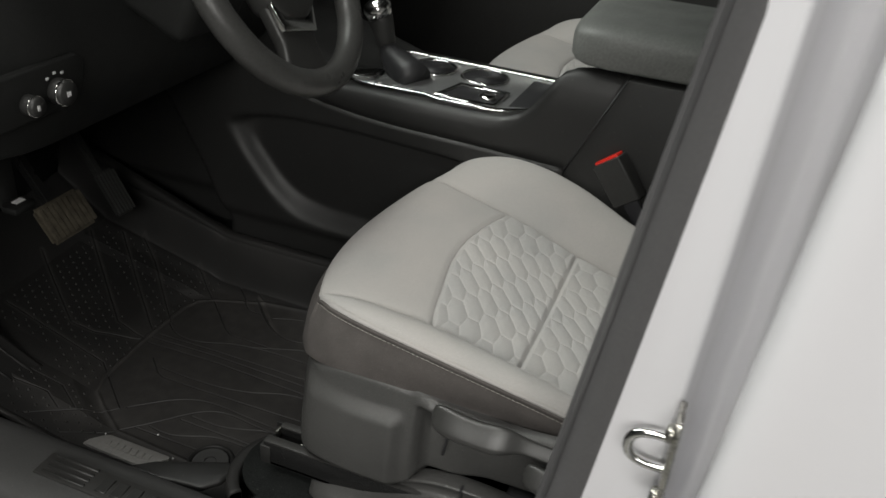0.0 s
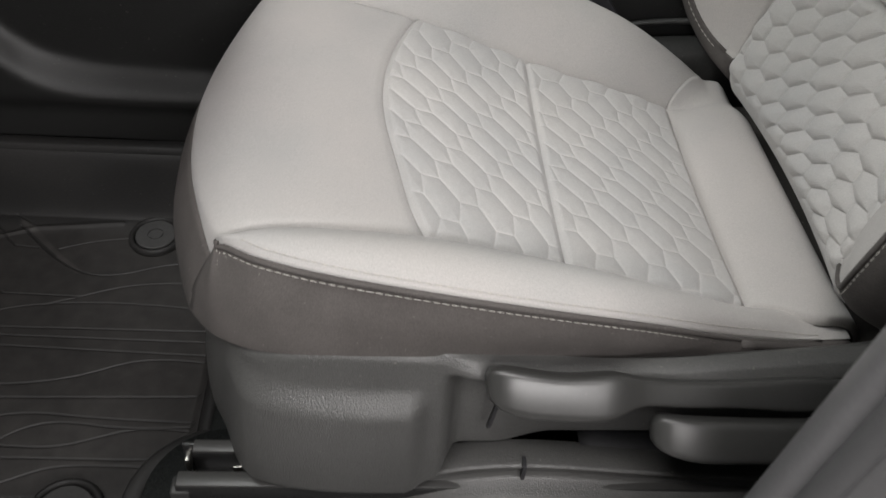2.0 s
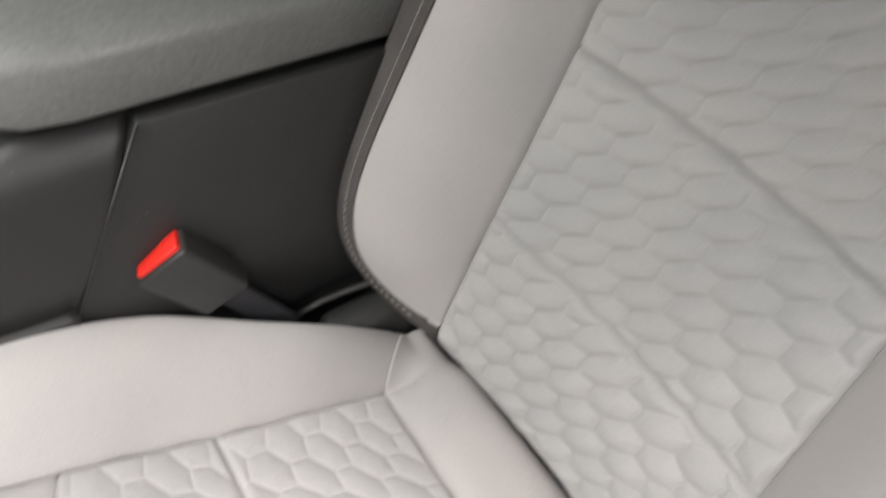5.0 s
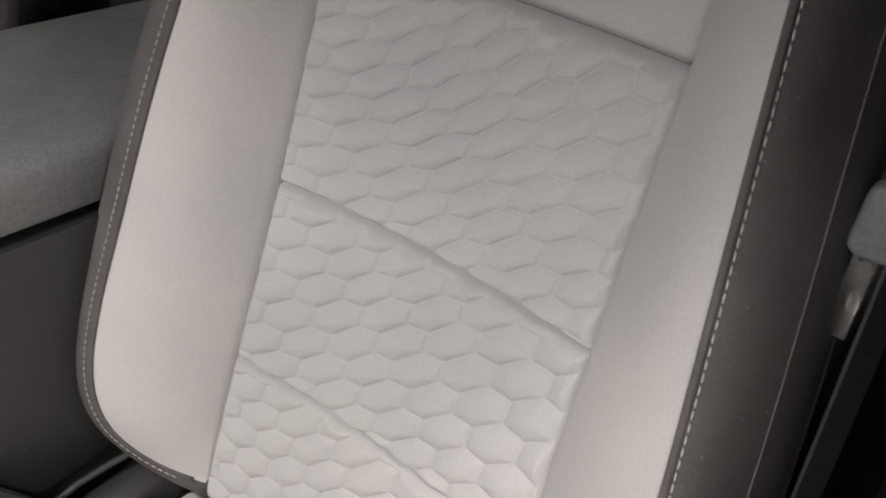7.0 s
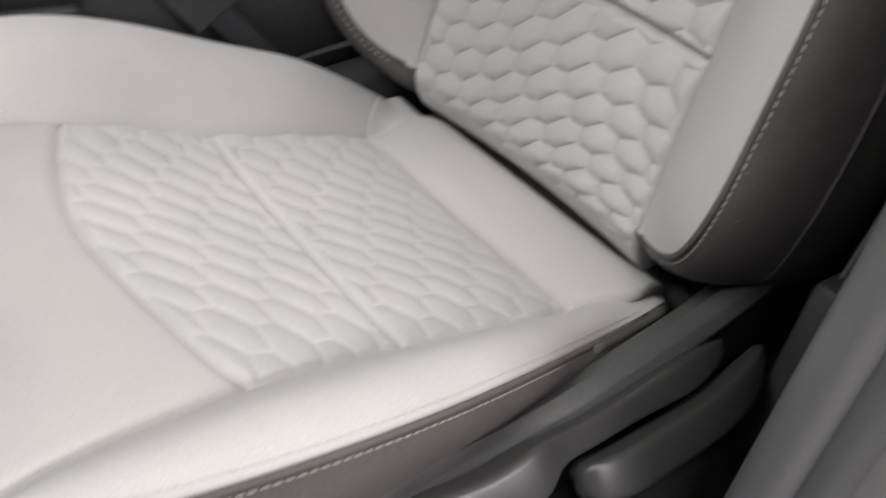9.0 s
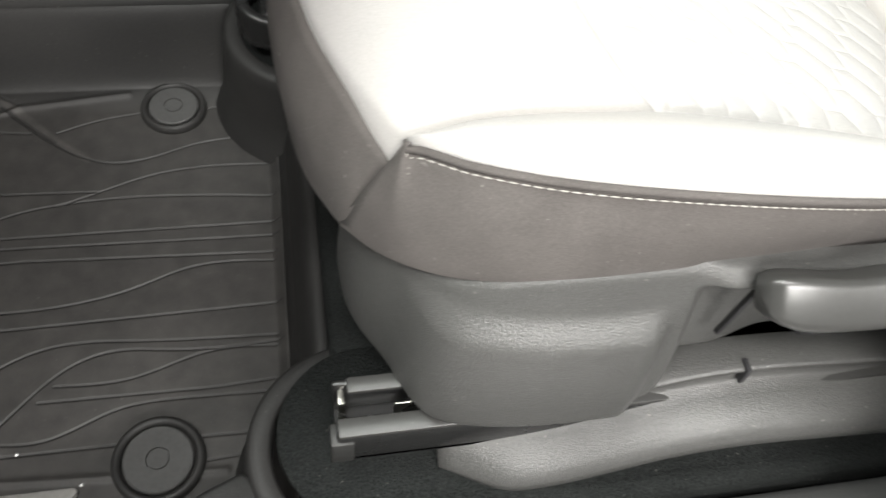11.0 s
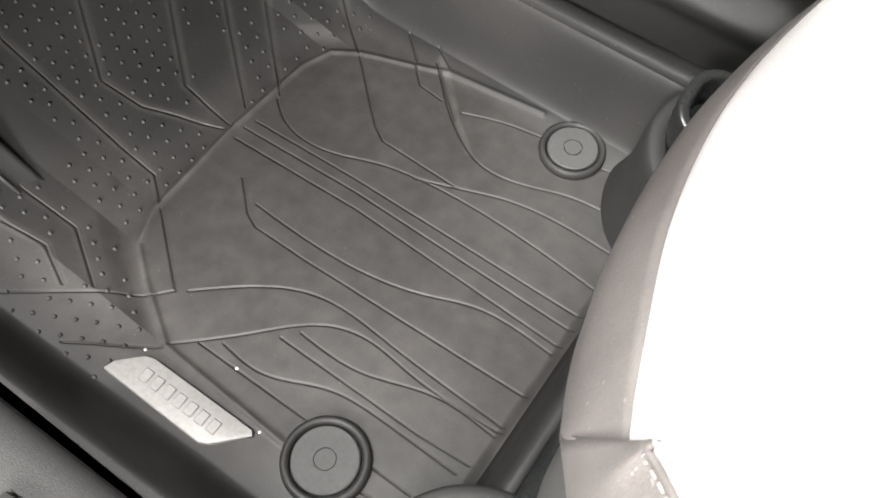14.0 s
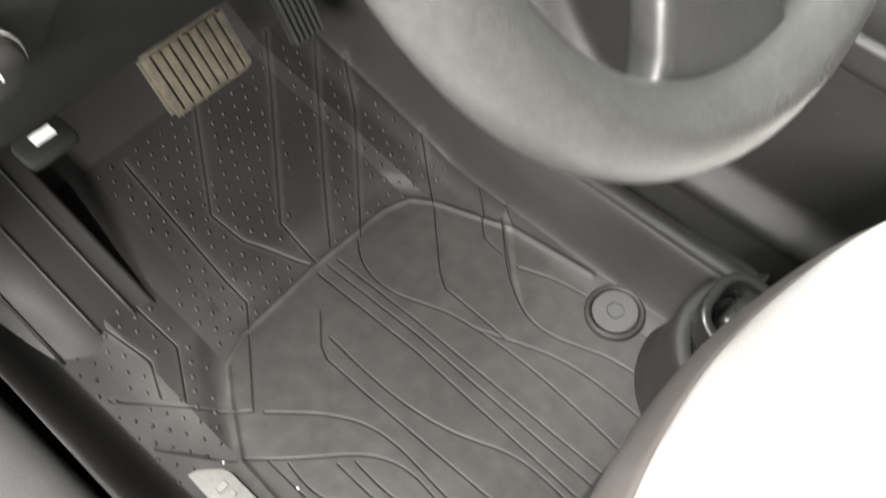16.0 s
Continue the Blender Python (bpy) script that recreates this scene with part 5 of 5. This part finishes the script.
gpad = pedal_box("pad", (-0.010, -0.020, -0.044), (0.002, 0.020, 0.040), SMOOTH, gas)
for k in range(6):
    pedal_box("rib", (0.001, -0.018 + k * 0.0066, -0.041), (0.006, -0.0148 + k * 0.0066, 0.037), LEVER, gpad, 0.0008)
pedal_box("arm", (-0.025, -0.008, 0.0), (-0.010, 0.008, 0.22), SMOOTH, gas)

# ---- door pillar, seal, rear door ----


def leaned(points, z, k=0.125):
    return [(x + k * (z - 0.4), y, z) for x, y in points]


zs = np.linspace(-0.05, 1.15, 70)
seal = tagged(patch("door_seal", np.array([leaned([(0.101, -0.3625), (0.0935, -0.3640), (0.0905, -0.369), (0.0910, -0.377), (0.096, -0.386), (0.104, -0.393), (0.114, -0.397)], z) for z in zs]), DOOR_RUBBER, down=(0.02, 0.005, 0)), "dark grey rubber door seal along the door pillar", "door seal", kind="structure")
tagged(patch("pillar_trim", np.array([[(p[0], p[1] + (0.010 - 0.045 * min(max(0.65 - z, 0), 0.2)) * smooth01((p[1] + 0.345) / 0.01), p[2]) for p in leaned([(0.60, -0.306), (0.30, -0.318), (0.20, -0.323), (0.150, -0.326), (0.118, -0.329), (0.101, -0.334), (0.090, -0.342), (0.086, -0.352), (0.0875, -0.361), (0.094, -0.3645)], z)] for z in zs]), TRIM, down=(0, -0.02, 0)), "dark grey plastic inner pillar trim", "pillar trim", kind="structure")


def jamb_row(z):
    """The pillar's section: flat striker face, rounded ridge, then a channel that widens upwards."""
    f, r = 0.104 + 0.120 * (z - 0.4), 0.173 + 0.0325 * (z - 0.6)
    r = max(r, f + 0.016)
    return [(f, -0.390, z), (f + 0.35 * (r - f), -0.396, z), (r - 0.006, -0.4035, z), (r - 0.002, -0.4050, z), (r + 0.001, -0.4060, z), (r + 0.004, -0.4062, z), (r + 0.008, -0.4015, z), (r + 0.013, -0.3900, z),
            (r + 0.020, -0.3770, z), (r + 0.030, -0.3680, z), (r + 0.036, -0.3690, z), (r + 0.041, -0.3760, z), (r + 0.046, -0.3770, z), (r + 0.060, -0.3700, z), (r + 0.085, -0.3660, z), (r + 0.12, -0.366, z)]


tagged(patch("door_pillar", np.array([jamb_row(z) for z in zs]), PAINT, down=(0.02, 0.01, 0)), "white painted door pillar of the car", "door pillar", kind="structure")
rd = thing("rear_door", "closed white rear door of the car", "car door")
EDGE = [(0.250, -0.464), (0.212, -0.467), (0.198, -0.473), (0.192, -0.480), (0.190, -0.487), (0.192, -0.495), (0.198, -0.502), (0.208, -0.507), (0.220, -0.5095), (0.234, -0.510), (0.290, -0.5125)]
patch("skin", np.array([leaned(EDGE + [(0.32, -0.514), (0.5, -0.524), (1.0, -0.535), (1.4, -0.53)], z, 0.07) for z in np.linspace(-0.25, 0.80, 44)]), PAINT, rd, down=(0.02, 0.02, 0))
patch("window_post", np.array([leaned(EDGE, z, 0.07) for z in np.linspace(0.801, 1.12, 16)]), PAINT, rd, down=(0.02, 0.02, 0))
rbox("door_stop", (0.226, -0.470, 0.660), (0.250, -0.385, 0.700), BADGE, rd, "pale grey rubber stop in the door gap", bevel=0.007, segs=3)
striker = thing("door_striker", "bright steel door striker loop on a plate", "door striker")
prism("plate", [(-0.440, 0.418), (-0.412, 0.418), (-0.408, 0.430), (-0.406, 0.462), (-0.408, 0.498), (-0.412, 0.508), (-0.440, 0.508), (-0.444, 0.498), (-0.446, 0.462), (-0.444, 0.430)], "x", 0.174, 0.179, STEEL, striker, bevel=0.0015)
lp = through_points([(0.178, -0.418, 0.446), (0.158, -0.418, 0.446), (0.149, -0.418, 0.450), (0.145, -0.418, 0.460), (0.149, -0.418, 0.471), (0.158, -0.418, 0.475), (0.178, -0.418, 0.475)], 40)
tube("loop", lp, 0.0040, CHROME, striker, "bright steel loop", segs=14)
for z in (0.430, 0.492):
    t = np.linspace(0, 2 * math.pi, 16, endpoint=False)
    loft("bolt", [[(x, -0.432 + r * math.cos(a), z + r * math.sin(a)) for a in t] for x, r in ((0.176, 0.0075), (0.171, 0.0075), (0.169, 0.005))], STEEL, striker)

# ---- belt and tongue at the pillar, rear seat, passenger seat ----
belt = thing("seat_belt", "black seat belt hanging beside the pillar", "seat belt")
bp = through_points([(0.25, -0.279, 0.13), (0.25, -0.279, 0.24), (0.285, -0.277, 0.33), (0.33, -0.270, 0.42), (0.352, -0.264, 0.526), (0.356, -0.260, 0.607), (0.360, -0.256, 0.70), (0.375, -0.250, 1.02)], 40)
rings = [[tuple(p + np.array(o)) for o in ((-0.018, 0.004, 0), (0.020, -0.006, 0), (0.020, -0.008, 0), (-0.018, 0.002, 0))] for p in bp]
loft("webbing", rings, WEB, belt, smooth=False)
rbox("sleeve", (0.232, -0.291, 0.165), (0.268, -0.268, 0.320), SEAL_SHADE, belt, "black plastic belt sleeve", bevel=0.006, turn=(0, 6, 0))
tongue = thing("belt_tongue", "grey belt tongue with a steel blade", "belt tongue")
prism("grip", [(-0.234, 0.702), (-0.250, 0.707), (-0.266, 0.703), (-0.274, 0.690), (-0.275, 0.676), (-0.268, 0.666), (-0.240, 0.663), (-0.233, 0.668)], "x", 0.333, 0.350, VINYL, tongue, bevel=0.005, segs=3)
rbox("blade", (0.338, -0.2515, 0.614), (0.3415, -0.2385, 0.668), STEEL, tongue, "steel blade", bevel=0.001)

rear_seat = thing("rear_seat", "light grey quilted rear bench seat", "car seat")
u, v = np.meshgrid(np.linspace(0, 1, 90), np.linspace(0, 1, 260), indexing="ij")
x = 1.29 + 0.10 * u
y = -0.31 + v * 0.62
z = 0.375 + u * 0.55
patch("backrest", np.stack([x - quilt(y * 0.5, 0.49 + (z - 0.65) * 0.35, "middle"), y, z], -1), QUILT, rear_seat, "quilted light grey backrest", down=(0.05, 0, 0))
u, v = np.meshgrid(np.linspace(0, 1, 30), np.linspace(0, 1, 40), indexing="ij")
front = 1.0 + 0.24 * np.clip((-0.165 - (-0.31 + v * 0.62)) / 0.10, 0, 1) ** 1.3
patch("cushion", np.stack([front + (1.31 - front) * u, -0.31 + v * 0.62, 0.335 + 0.035 * np.sqrt(np.clip(1 - (1 - np.clip(u / 0.2, 0, 1)) ** 2, 0, 1)) - 0.03 * u], -1), CLOTH, rear_seat, down=(0, 0, -0.02))
rbox("base", (1.01, -0.175, -0.036), (1.35, 0.31, 0.318), SMOOTH, rear_seat, "dark base under the rear cushion", bevel=0.01)
lathe("button", [(0.014, 0.0), (0.014, 0.004), (0.001, 0.005)], (1.25, -0.19, 0.355), SEAL_SHADE, rear_seat, segs=18)

passenger = copy_thing(seat, Matrix.Translation(real((-0.05, 0.76, 0.03))))
tagged(passenger, "passenger seat in light grey quilted cloth beside the console", "car seat")
passenger.name = "passenger_seat"
